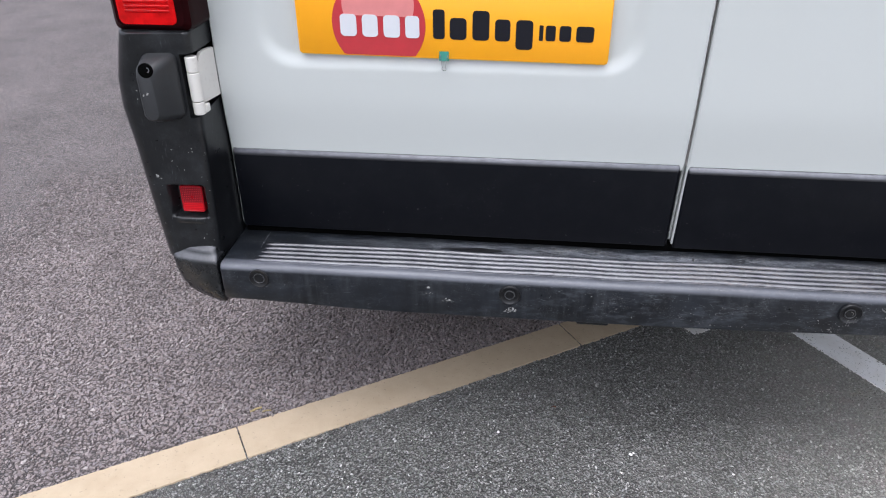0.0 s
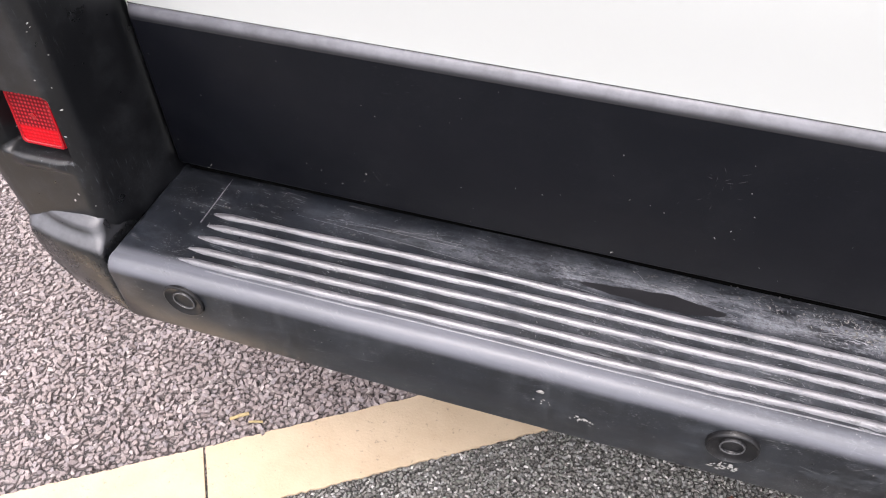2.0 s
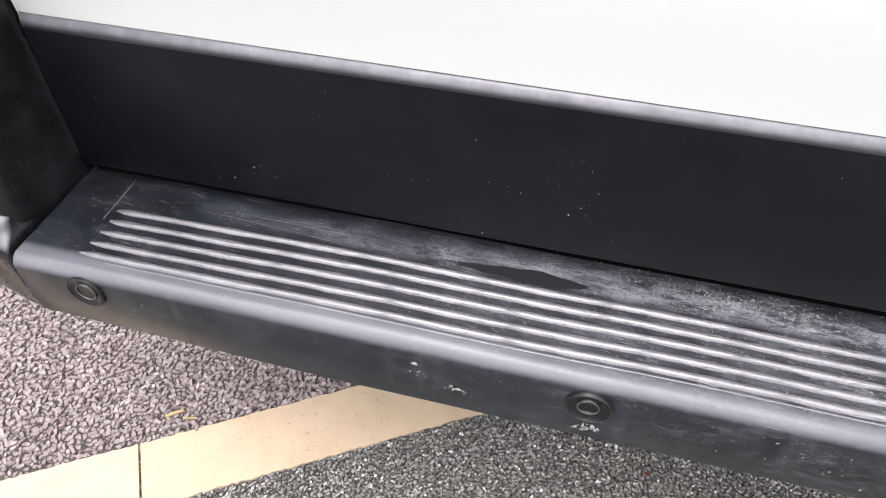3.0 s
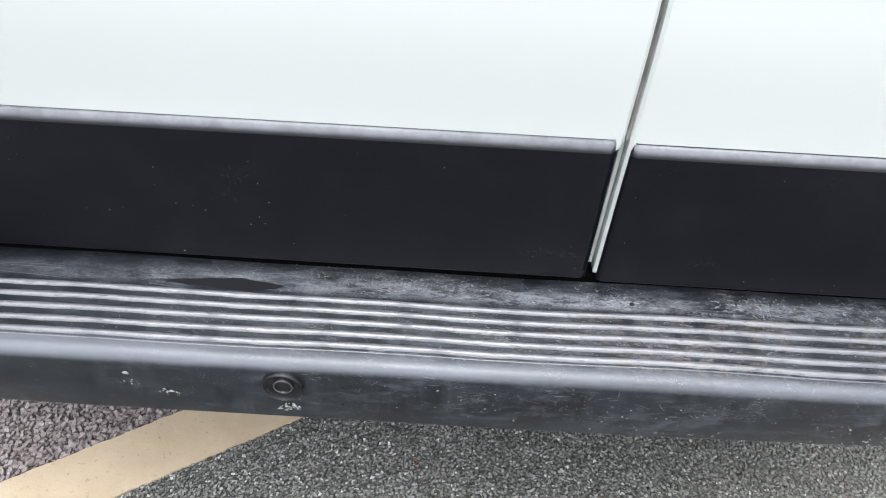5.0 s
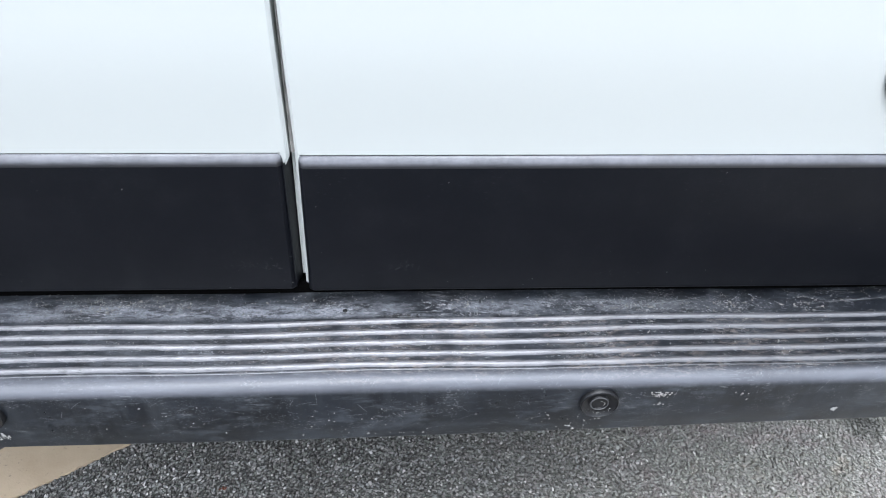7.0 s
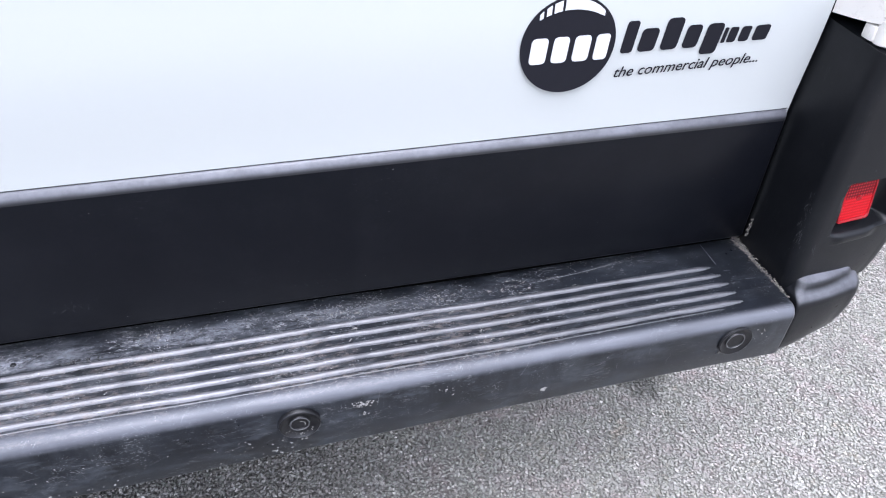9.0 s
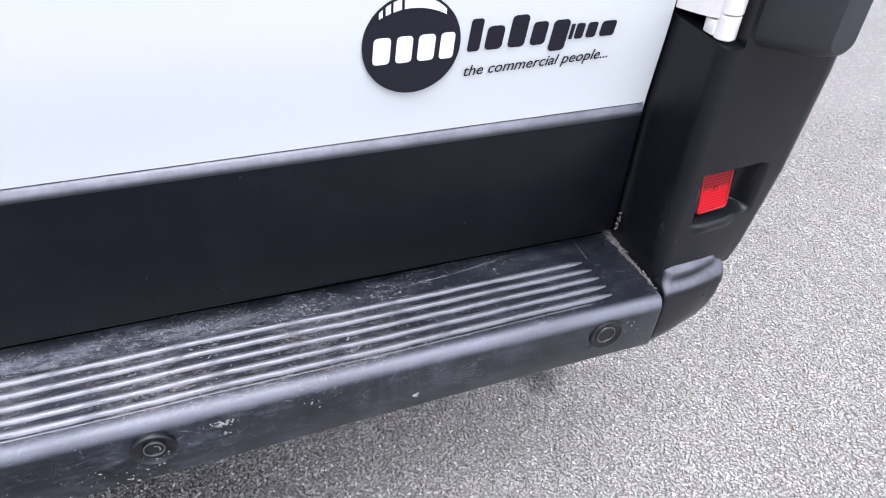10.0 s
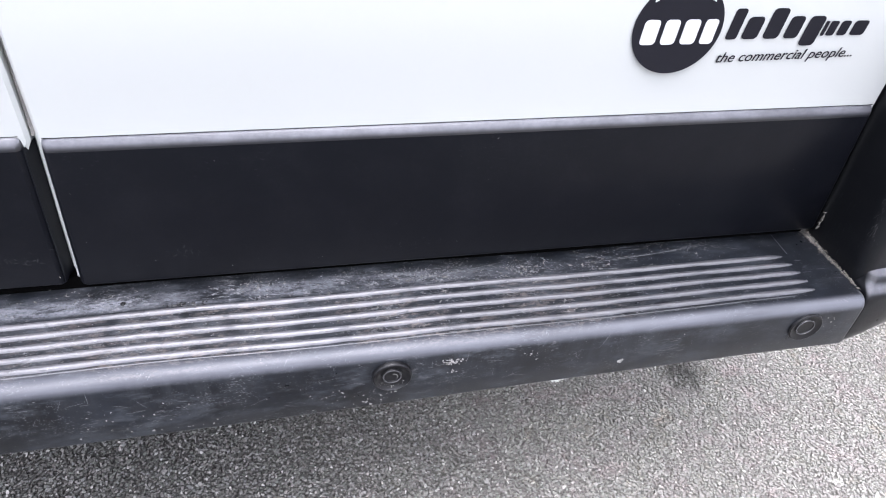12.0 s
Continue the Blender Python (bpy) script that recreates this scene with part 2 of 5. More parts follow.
def paint(name, colour, rough=0.28, dirt=0.06, speck=0.0):
    m, n, l, p = node_mat(name)
    vec = mapped(n, l)
    d = noise_tex(n, l, vec, 3.5, 1.5, 0.4)
    grime = tuple(c * f for c, f in zip(colour, (0.90, 0.88, 0.84)))
    c = mix(n, l, maths(n, l, "MULTIPLY", d, dirt), colour, grime)
    if speck:
        spots = ramp(n, l, noise_tex(n, l, vec, 130, 6, 0.7), [(0.56, 0.0), (0.66, 1.0)])
        c = mix(n, l, maths(n, l, "MULTIPLY", spots, speck), c, (0.22, 0.19, 0.15))
    l.new(c, p.inputs["Base Color"])
    p.inputs["Roughness"].default_value = rough
    p.inputs["Coat Weight"].default_value, p.inputs["Coat Roughness"].default_value = 0.4, 0.12
    bump(n, l, p, noise_tex(n, l, vec, 350, 2), 0.03, 0.0003)
    return m


WHITE_PAINT = paint("white_van_paint", (0.545, 0.568, 0.557), 0.30, 0.35)
HINGE_PAINT = paint("hinge_paint", (0.72, 0.70, 0.66), 0.35, 0.5, 0.14)


def flat(name, colour, rough=0.5, metal=0.0, spread=0.15, scale=60, coat=0.0, spec=0.5):
    m, n, l, p = node_mat(name)
    vec = mapped(n, l)
    f = ramp(n, l, noise_tex(n, l, vec, scale, 5), [(0.3, 1 - spread), (0.7, 1.0)])
    l.new(mix(n, l, 1.0, colour, f, "MULTIPLY"), p.inputs["Base Color"])
    p.inputs["Roughness"].default_value, p.inputs["Metallic"].default_value = rough, metal
    p.inputs["Coat Weight"].default_value, p.inputs["Specular IOR Level"].default_value = coat, spec
    return m


SEAL_GREY = flat("door_seal_rubber", (0.36, 0.345, 0.33), 0.7, spread=0.45, scale=45)
DARK_GAP = flat("dark_rubber", (0.008, 0.008, 0.008), 0.7)
# near-black that stands for deep shade
SHADE_BLACK = flat("shade_black", (0.0015, 0.0015, 0.0015), 0.95, spec=0.05)
UNDER_BLACK = flat("underbody_coating", (0.018, 0.018, 0.018), 0.8)
PLATE_AMBER = flat("plate_amber", (0.95, 0.40, 0.003), 0.35, spread=0.06, scale=10, coat=0.15)
PLATE_RED = flat("plate_red", (0.52, 0.035, 0.045), 0.3, spread=0.1, coat=0.5)
PLATE_PINK = flat("plate_pink", (0.72, 0.25, 0.24), 0.3, spread=0.08, coat=0.5)
PRINT_WHITE = flat("print_white", (0.66, 0.67, 0.70), 0.4, spread=0.03)
PRINT_DARK = flat("print_dark", (0.011, 0.011, 0.016), 0.5, spread=0.1, spec=0.2)
CLIP_GREEN = flat("clip_green", (0.03, 0.22, 0.17), 0.35)
CLIP_WIRE = flat("clip_wire", (0.75, 0.75, 0.75), 0.25, 1.0)
SPECK_WHITE = flat("chalky_speck", (0.38, 0.375, 0.36), 0.9, spread=0.5, scale=400)
WET_BLACK = flat("damp_patch", (0.015, 0.015, 0.017), 0.28, spread=0.2)
STRAW = flat("dry_leaf", (0.42, 0.33, 0.17), 0.8, spread=0.3, scale=200)
TYRE = flat("tyre_rubber", (0.016, 0.016, 0.016), 0.75)
STEEL = flat("wheel_steel", (0.35, 0.35, 0.36), 0.4, 0.8)


def reflector_mat():
    """Red reflector: a grid of small prisms, coarser and darker in its upper half."""
    m, n, l, p = node_mat("red_reflector")
    geo, sep = n.new("ShaderNodeNewGeometry"), n.new("ShaderNodeSeparateXYZ")
    l.new(geo.outputs["Position"], sep.inputs[0])

    def wave(value, pitch):
        s = maths(n, l, "SINE", maths(n, l, "MULTIPLY", value, 2 * math.pi / pitch))
        return maths(n, l, "ADD", maths(n, l, "MULTIPLY", s, 0.5), 0.5)

    cells = times(n, l, wave(sep.outputs[0], 0.0034), wave(sep.outputs[2], 0.0034))
    upper = span(n, l, sep.outputs[2], 0.5705, 0.5715)
    dots = mix(n, l, cells, (0.11, 0.001, 0.004), (0.50, 0.030, 0.040))
    plain = mix(n, l, wave(sep.outputs[2], 0.0034), (0.36, 0.002, 0.006), (0.54, 0.007, 0.014))
    l.new(mix(n, l, upper, plain, dots), p.inputs["Base Color"])
    p.inputs["Roughness"].default_value, p.inputs["Specular IOR Level"].default_value = 0.3, 0.15
    bump(n, l, p, cells, 0.4, 0.0006)
    return m


REFLECTOR = reflector_mat()
REFLECTOR_RIM = flat("reflector_rim_red", (0.34, 0.004, 0.010), 0.25, spread=0.3, scale=120, spec=0.4)
LAMP_RED = flat("lamp_red", (0.85, 0.004, 0.005), 0.2, spread=0.45, scale=35, spec=0.25)
LENS_DEEP = flat("lamp_deep_red", (0.55, 0.002, 0.003), 0.22, spread=0.5, scale=28, spec=0.3)
LAMP_DARK = flat("lamp_dark_red", (0.016, 0.0012, 0.002), 0.35, spread=0.3, spec=0.06)


def asphalt(name, tones, scale, tint_scale, gap=0.35, rough=0.75, worn=None, stain=None):
    """Worn asphalt: close-packed aggregate with dark binder between the stones."""
    m, n, l, p = node_mat(name)
    vec = mapped(n, l)
    warp = n.new("ShaderNodeTexNoise")
    warp.inputs["Scale"].default_value = scale * 0.8
    l.new(vec, warp.inputs["Vector"])
    sh = n.new("ShaderNodeVectorMath")
    sh.operation = "MULTIPLY_ADD"
    l.new(warp.outputs["Color"], sh.inputs[0])
    sh.inputs[1].default_value = (0.006, 0.006, 0.006)
    l.new(vec, sh.inputs[2])
    vs = []
    for feature in ("F1", "DISTANCE_TO_EDGE"):
        v = n.new("ShaderNodeTexVoronoi")
        v.feature = feature
        v.inputs["Scale"].default_value = scale
        l.new(sh.outputs[0], v.inputs["Vector"])
        vs.append(v)
    sep = n.new("ShaderNodeSeparateColor")
    l.new(vs[0].outputs["Color"], sep.inputs[0])
    stone = ramp(n, l, sep.outputs[0], tones)
    fine = ramp(n, l, noise_tex(n, l, vec, 700, 3), [(0.3, 0.72), (0.7, 1.25)])
    stone = mix(n, l, 1.0, stone, fine, "MULTIPLY")
    edge = ramp(n, l, vs[1].outputs["Distance"], [(0.0, 0.0), (gap * 0.5, 1.0)])
    binder = mix(n, l, noise_tex(n, l, vec, 90, 3), (0.018, 0.018, 0.018), (0.05, 0.048, 0.046))
    col = mix(n, l, edge, binder, stone)
    wide = ramp(n, l, noise_tex(n, l, vec, tint_scale, 5, 0.6), [(0.3, 0.78), (0.7, 1.18)])
    col = mix(n, l, 1.0, col, wide, "MULTIPLY")
    # worn: stretch of x where brighter sky light is painted into the tone
    if worn:
        col = sky_paled(n, l, vec, col, worn, stain)
    l.new(col, p.inputs["Base Color"])
    p.inputs["Roughness"].default_value = rough
    h = maths(n, l, "ADD", edge, maths(n, l, "MULTIPLY", sep.outputs[1], 0.8))
    b1 = bump(n, l, p, h, 0.9, 0.003)
    bump(n, l, p, noise_tex(n, l, vec, 500, 3), 0.4, 0.001, b1)
    return m


OLD_TONES = [(0.0, (0.190, 0.160, 0.160)), (0.25, (0.252, 0.208, 0.196)), (0.45, (0.226, 0.200, 0.206)), (0.70, (0.272, 0.226, 0.218)), (0.93, (0.292, 0.254, 0.247)), (1.0, (0.37, 0.335, 0.32))]
NEW_TONES = [(0.0, (0.098, 0.099, 0.092)), (0.25, (0.172, 0.160, 0.152)), (0.45, (0.184, 0.196, 0.175)), (0.65, (0.250, 0.240, 0.231)), (0.82, (0.252, 0.260, 0.254)), (0.93, (0.345, 0.335, 0.315)), (1.0, (0.56, 0.555, 0.54))]


def sky_paled(n, l, vec, col, worn, stain):
    """Paler asphalt over a stretch of x, with the open sky's brighter light painted in, and an oil stain."""
    geo = n.new("ShaderNodeNewGeometry")
    sep = n.new("ShaderNodeSeparateXYZ")
    l.new(geo.outputs["Position"], sep.inputs[0])
    rough_x = maths(n, l, "ADD", sep.outputs[0], maths(n, l, "MULTIPLY", noise_tex(n, l, vec, 2.5, 3), 0.5))
    k = n.new("ShaderNodeMapRange")
    k.interpolation_type = "SMOOTHSTEP"
    k.inputs["From Min"].default_value, k.inputs["From Max"].default_value = worn
    l.new(rough_x, k.inputs["Value"])
    pale = mix(n, l, 0.66, mix(n, l, 1.0, col, (1.76, 1.72, 1.62), "MULTIPLY"), (0.350, 0.329, 0.304))
    # pink, green and tan stones lie in loose patches
    hue = ramp(n, l, noise_tex(n, l, vec, 16, 8, 0.78), [(0.34, (1.06, 0.955, 0.98)), (0.46, (0.98, 0.98, 0.98)), (0.56, (0.945, 0.985, 0.955)), (0.68, (1.05, 0.98, 0.89))])
    pale = mix(n, l, 1.0, pale, hue, "MULTIPLY")
    col = mix(n, l, k.outputs[0], col, pale)
    d = n.new("ShaderNodeVectorMath")
    d.operation = "DISTANCE"
    l.new(geo.outputs["Position"], d.inputs[0])
    d.inputs[1].default_value = stain
    off = maths(n, l, "ADD", d.outputs["Value"], maths(n, l, "MULTIPLY", noise_tex(n, l, vec, 45, 4), 0.06))
    spot = ramp(n, l, off, [(0.045, 0.35), (0.085, 1.0)])
    return mix(n, l, 1.0, col, spot, "MULTIPLY")


def stone_mat(name, tones, worn=None, stain=None):
    """Aggregate stones, each with its own tone; worn: the stretch of x over which they are painted paler, as under open
    sky.
    """
    m, n, l, p = node_mat(name)
    geo = n.new("ShaderNodeNewGeometry")
    vec = mapped(n, l)
    col = ramp(n, l, geo.outputs["Random Per Island"], tones)
    col = mix(n, l, 1.0, col, ramp(n, l, noise_tex(n, l, vec, 600, 3), [(0.3, 0.78), (0.7, 1.2)]), "MULTIPLY")
    col = mix(n, l, 1.0, col, ramp(n, l, noise_tex(n, l, vec, 3.0, 5, 0.6), [(0.3, 0.85), (0.7, 1.12)]), "MULTIPLY")
    if worn:
        col = sky_paled(n, l, vec, col, worn, stain)
    l.new(col, p.inputs["Base Color"])
    p.inputs["Roughness"].default_value = 0.52
    bump(n, l, p, noise_tex(n, l, vec, 900, 3), 0.5, 0.0010)
    return m


# x range of the painted light gradient, and the oil stain's centre
SKY_PALE_X, STAIN = (0.20, 1.15), (0.872, 0.182, 0.0)
STONE_OLD = stone_mat("aggregate_lilac_grey", OLD_TONES)
BITUMEN_OLD = stone_mat("bitumen_old", [(0.0, (0.120, 0.100, 0.098)), (1.0, (0.180, 0.152, 0.148))])
BITUMEN_NEW = stone_mat("bitumen_new", [(0.0, (0.046, 0.046, 0.044)), (1.0, (0.088, 0.087, 0.083))], SKY_PALE_X, STAIN)
STONE_NEW = stone_mat("aggregate_grey", NEW_TONES, SKY_PALE_X, STAIN)
ASPHALT_OLD = asphalt("asphalt_worn", OLD_TONES, 125, 3.0, 0.42)
ASPHALT_NEW = asphalt("asphalt_newer", NEW_TONES, 175, 2.5, 0.40, worn=SKY_PALE_X, stain=STAIN)


def line_paint(name, colour):
    m, n, l, p = node_mat(name)
    vec = mapped(n, l)
    d = ramp(n, l, noise_tex(n, l, vec, 18, 7, 0.65), [(0.35, 0.0), (0.8, 1.0)])
    worn = ramp(n, l, noise_tex(n, l, vec, 140, 5, 0.7), [(0.62, 0.0), (0.68, 1.0)])
    c = mix(n, l, maths(n, l, "MULTIPLY", d, 0.5), colour, tuple(c * f for c, f in zip(colour, (0.72, 0.66, 0.58))))
    c = mix(n, l, maths(n, l, "MULTIPLY", worn, 0.5), c, (0.10, 0.095, 0.09))
    l.new(c, p.inputs["Base Color"])
    p.inputs["Roughness"].default_value = 0.75
    bump(n, l, p, noise_tex(n, l, vec, 260, 4), 0.35, 0.0015)
    return m


LINE_CREAM = line_paint("cream_line_paint", (0.490, 0.392, 0.276))
LINE_WHITE = line_paint("white_line_paint", (0.88, 0.87, 0.86))


# ---- building helpers ----
PLACE = {}


def thing(name, at, label, category, group="", kind=""):
    ob = new(name)
    ob.location = at
    ob.empty_display_size = 0.05
    PLACE[ob] = Vector(at)
    return tagged(ob, label, category, group, kind)


def part(name, bm, material, parent=None, label="", angle=35):
    """Links a bmesh, given in world coordinates, as one mesh object with its origin at its middle."""
    bm.normal_update()
    bmesh.ops.recalc_face_normals(bm, faces=bm.faces)
    co = [v.co for v in bm.verts]
    mid = Vector([(min(c[i] for c in co) + max(c[i] for c in co)) / 2 for i in range(3)])
    bmesh.ops.translate(bm, verts=bm.verts, vec=-mid)
    me = bpy.data.meshes.new(name)
    bm.to_mesh(me)
    bm.free()
    me.polygons.foreach_set("use_smooth", [True] * len(me.polygons))
    me.set_sharp_from_angle(angle=radians(angle))
    for m in material if isinstance(material, (list, tuple)) else [material]:
        me.materials.append(m)
    ob = new(name, me)
    PLACE[ob] = mid
    if parent:
        ob.parent = parent
        ob.location = mid - PLACE[parent]
    else:
        ob.location = mid
    if label:
        ob["label"] = label
    return ob


def grid(points, close_u=False, caps=False):
    """A quad grid from rows of points."""
    bm = bmesh.new()
    rows = [[bm.verts.new(p) for p in row] for row in points]
    for a, b in zip(rows, rows[1:]):
        k = len(a)
        for i in range(k if close_u else k - 1):
            bm.faces.new((a[i], a[(i + 1) % k], b[(i + 1) % k], b[i]))
    if caps:
        bm.faces.new(rows[0])
        bm.faces.new(rows[-1])
    return bm


def box(x0, x1, y0, y1, z0, z1, bevel=0.003, segments=2):
    bm = bmesh.new()
    bmesh.ops.create_cube(bm, size=1)
    for v in bm.verts:
        v.co = Vector(((x0 + x1) / 2 + v.co.x * (x1 - x0), (y0 + y1) / 2 + v.co.y * (y1 - y0), (z0 + z1) / 2 + v.co.z * (z1 - z0)))
    if bevel:
        bmesh.ops.bevel(bm, geom=bm.edges[:], offset=bevel, segments=segments, affect="EDGES", profile=0.5)
    return bm


def prism(outline, y_front, y_back, bevel=0.0):
    """An outline in x and z, solid from y_front to y_back."""
    bm = bmesh.new()
    f = [bm.verts.new((x, y_front, z)) for x, z in outline]
    b = [bm.verts.new((x, y_back, z)) for x, z in outline]
    bm.faces.new(f)
    bm.faces.new(b[::-1])
    k = len(f)
    for i in range(k):
        bm.faces.new((f[i], f[(i + 1) % k], b[(i + 1) % k], b[i]))
    if bevel:
        bmesh.ops.bevel(bm, geom=[e for e in bm.edges if abs(e.verts[0].co.y - y_front) < 1e-6 and abs(e.verts[1].co.y - y_front) < 1e-6], offset=bevel, segments=2, affect="EDGES", profile=0.5)
    return bm


def slab(outline, z0, z1, bevel=0.0):
    """An outline in x and y, solid from z0 to z1."""
    bm = bmesh.new()
    lo = [bm.verts.new((x, y, z0)) for x, y in outline]
    hi = [bm.verts.new((x, y, z1)) for x, y in outline]
    bm.faces.new(lo[::-1])
    bm.faces.new(hi)
    k = len(lo)
    for i in range(k):
        bm.faces.new((lo[i], lo[(i + 1) % k], hi[(i + 1) % k], hi[i]))
    return bm


def ring_points(cx, cz, r, k=40, a0=0.0, a1=2 * math.pi):
    return [(cx + r * math.cos(a0 + (a1 - a0) * i / k), cz + r * math.sin(a0 + (a1 - a0) * i / k)) for i in range(k)]


def round_rect(x0, x1, z0, z1, r, k=5):
    pts = []
    for cx, cz, a in ((x1 - r, z1 - r, 0), (x0 + r, z1 - r, 90), (x0 + r, z0 + r, 180), (x1 - r, z0 + r, 270)):
        pts += [(cx + r * math.cos(radians(a + 90 * i / k)), cz + r * math.sin(radians(a + 90 * i / k))) for i in range(k + 1)]
    return pts


def smooth(a, b, v):
    t = min(1.0, max(0.0, (v - a) / (b - a)))
    return t * t * (3 - 2 * t)


def lathe(profile, centre, k=32):
    """Turns (radius, depth) pairs round the y axis through centre; depth grows away from the viewer."""
    cx, cy, cz = centre
    rows = [[(cx + r * math.cos(2 * math.pi * i / k), cy + d, cz + r * math.sin(2 * math.pi * i / k)) for i in range(k)] for r, d in profile]
    return grid(rows, close_u=True, caps=True)


def tube(path, r, k=8):
    rows = []
    for i, p in enumerate(path):
        a, b = Vector(path[max(0, i - 1)]), Vector(path[min(len(path) - 1, i + 1)])
        d = (b - a).normalized()
        s = d.cross(Vector((0, 1, 0.01))).normalized()
        u = d.cross(s)
        rows.append([Vector(p) + r * (math.cos(2 * math.pi * j / k) * s + math.sin(2 * math.pi * j / k) * u) for j in range(k)])
    return grid(rows, close_u=True, caps=True)


# ---- ground ----
LD = Vector((0.841, 0.541)).normalized()
LN = Vector((-LD.y, LD.x))
LP = Vector((-0.866, -0.111))
FAR = 300


def along(s, d):
    p = LP + LD * s + LN * d
    return p.x, p.y


bm = bmesh.new()
va = bm.verts.new((*along(-FAR, 0), 0))
vb = bm.verts.new((*along(FAR, 0), 0))
vc = bm.verts.new((*along(FAR, FAR), 0))
vd = bm.verts.new((*along(-FAR, FAR), 0))
ve = bm.verts.new((*along(-FAR, -FAR), 0))
vf = bm.verts.new((*along(FAR, -FAR), 0))
bm.faces.new((va, vb, vc, vd)).material_index = 0
bm.faces.new((ve, vf, vb, va)).material_index = 1
ground = part("ground", bm, [ASPHALT_OLD, ASPHALT_NEW])
tagged(ground, "grey worn asphalt car park surface with exposed aggregate", "ground", kind="structure")


def line_strip(s0, s1, half, rag):
    """A strip of line paint with slightly ragged edges."""
    rnd = random.Random(int(s0 * 100) + 7)
    k = max(4, int((s1 - s0) / 0.006))
    lo = [along(s0 + (s1 - s0) * i / k, -half + rnd.uniform(-rag, rag)) for i in range(k + 1)]
    hi = [along(s0 + (s1 - s0) * i / k, half + rnd.uniform(-rag, rag) * 0.6) for i in range(k + 1)]
    bm = bmesh.new()
    rows = []
    for z in (0.0, 0.004):
        rows.append(([bm.verts.new((*p, z)) for p in lo], [bm.verts.new((*p, z)) for p in hi]))
    (l0, h0), (l1, h1) = rows
    for i in range(k):
        bm.faces.new((l1[i], l1[i + 1], h1[i + 1], h1[i]))
        bm.faces.new((l0[i], l0[i + 1], l1[i + 1], l1[i]))
        bm.faces.new((h1[i], h1[i + 1], h0[i + 1], h0[i]))
    bm.faces.new((l0[0], l1[0], h1[0], h0[0]))
    bm.faces.new((l0[k], l1[k], h1[k], h0[k]))
    return bm


cream = thing("parking_line", (*along(0, 0), 0), "cream painted bay line with cracks across it", "road marking", kind="structure")
for s0, s1 in ((-1.9, -0.872), (-0.869, -0.0018), (0.0018, 0.863), (0.869, 1.10)):
    part("line_section", line_strip(s0, s1, 0.0510, 0.0016), LINE_CREAM, cream)
white = thing("bay_line", (0.55, 0.33, 0), "worn white painted bay line under the van", "road marking", kind="structure")
part("line_section", slab([(0.26, 0.70), (0.444, 0.429), (0.596, 0.208), (0.612, 0.197), (0.635, 0.190), (0.662, 0.200), (0.690, 0.231), (0.636, 0.310), (0.547, 0.440), (0.37, 0.70)], 0, 0.004), LINE_WHITE, white)
part("line_section", slab([(0.158, 0.424), (0.190, 0.392), (0.247, 0.428), (0.31, 0.48), (0.25, 0.55), (0.10, 0.48)], 0, 0.004), LINE_WHITE, white)

# ---- the van ----
XC = -0.010
van = thing("van", (XC, 2.6, 0), "white panel van with scuffed black step bumper and cladding", "van")

# body behind the doors
def body_rows():
    rows = []
    for y, inset in ((0.045, 0.0), (0.30, 0.0), (4.2, 0.0), (5.2, 0.12), (5.35, 0.25)):
        half = 0.985 - inset * 0.4
        top = 2.50 - inset * 2.2
        rows.append([(XC + x, y, z) for x, z in round_rect(-half, half, 0.36, top, 0.12)])
    return rows


part("body", grid(body_rows(), close_u=True, caps=True), WHITE_PAINT, van, "white painted steel body shell")
part("underbody", box(XC - 0.86, XC + 0.86, 0.05, 5.0, 0.30, 0.36, 0.01), UNDER_BLACK, van, "black underbody")
for side in (-1, 1):
    for y in (1.05, 4.45):
        cx = XC + side * 0.88
        w = part("wheel", grid([[(cx + dx, y + r * math.cos(a), 0.345 + r * math.sin(a)) for a in [2 * math.pi * i / 36 for i in range(36)]] for dx, r in ((-0.10, 0.20), (-0.105, 0.30), (-0.08, 0.342), (0.08, 0.342), (0.105, 0.30), (0.10, 0.20))], close_u=True, caps=True), TYRE, van, "black tyre on steel wheel")
        part("rim", grid([[(cx + dx, y + r * math.cos(a), 0.345 + r * math.sin(a)) for a in [2 * math.pi * i / 36 for i in range(36)]] for dx, r in ((-0.108, 0.195), (-0.102, 0.199), (0.102, 0.199), (0.108, 0.195))], close_u=True, caps=True), STEEL, w, "painted steel rim")

# rear doors
DOOR_Y = -0.002
DOORS = ((-0.8325, -0.0040, True), (0.0010, 0.8120, False))


def gap_lean(x, z):
    """The joint between the doors leans a little below the cladding's upper edge."""
    near = max(0.0, 1 - abs(x) / 0.03)
    return x + near * (0.012 * (min(z, 1.0) - 0.65) if z > 0.65 else -0.033 * (0.65 - z))


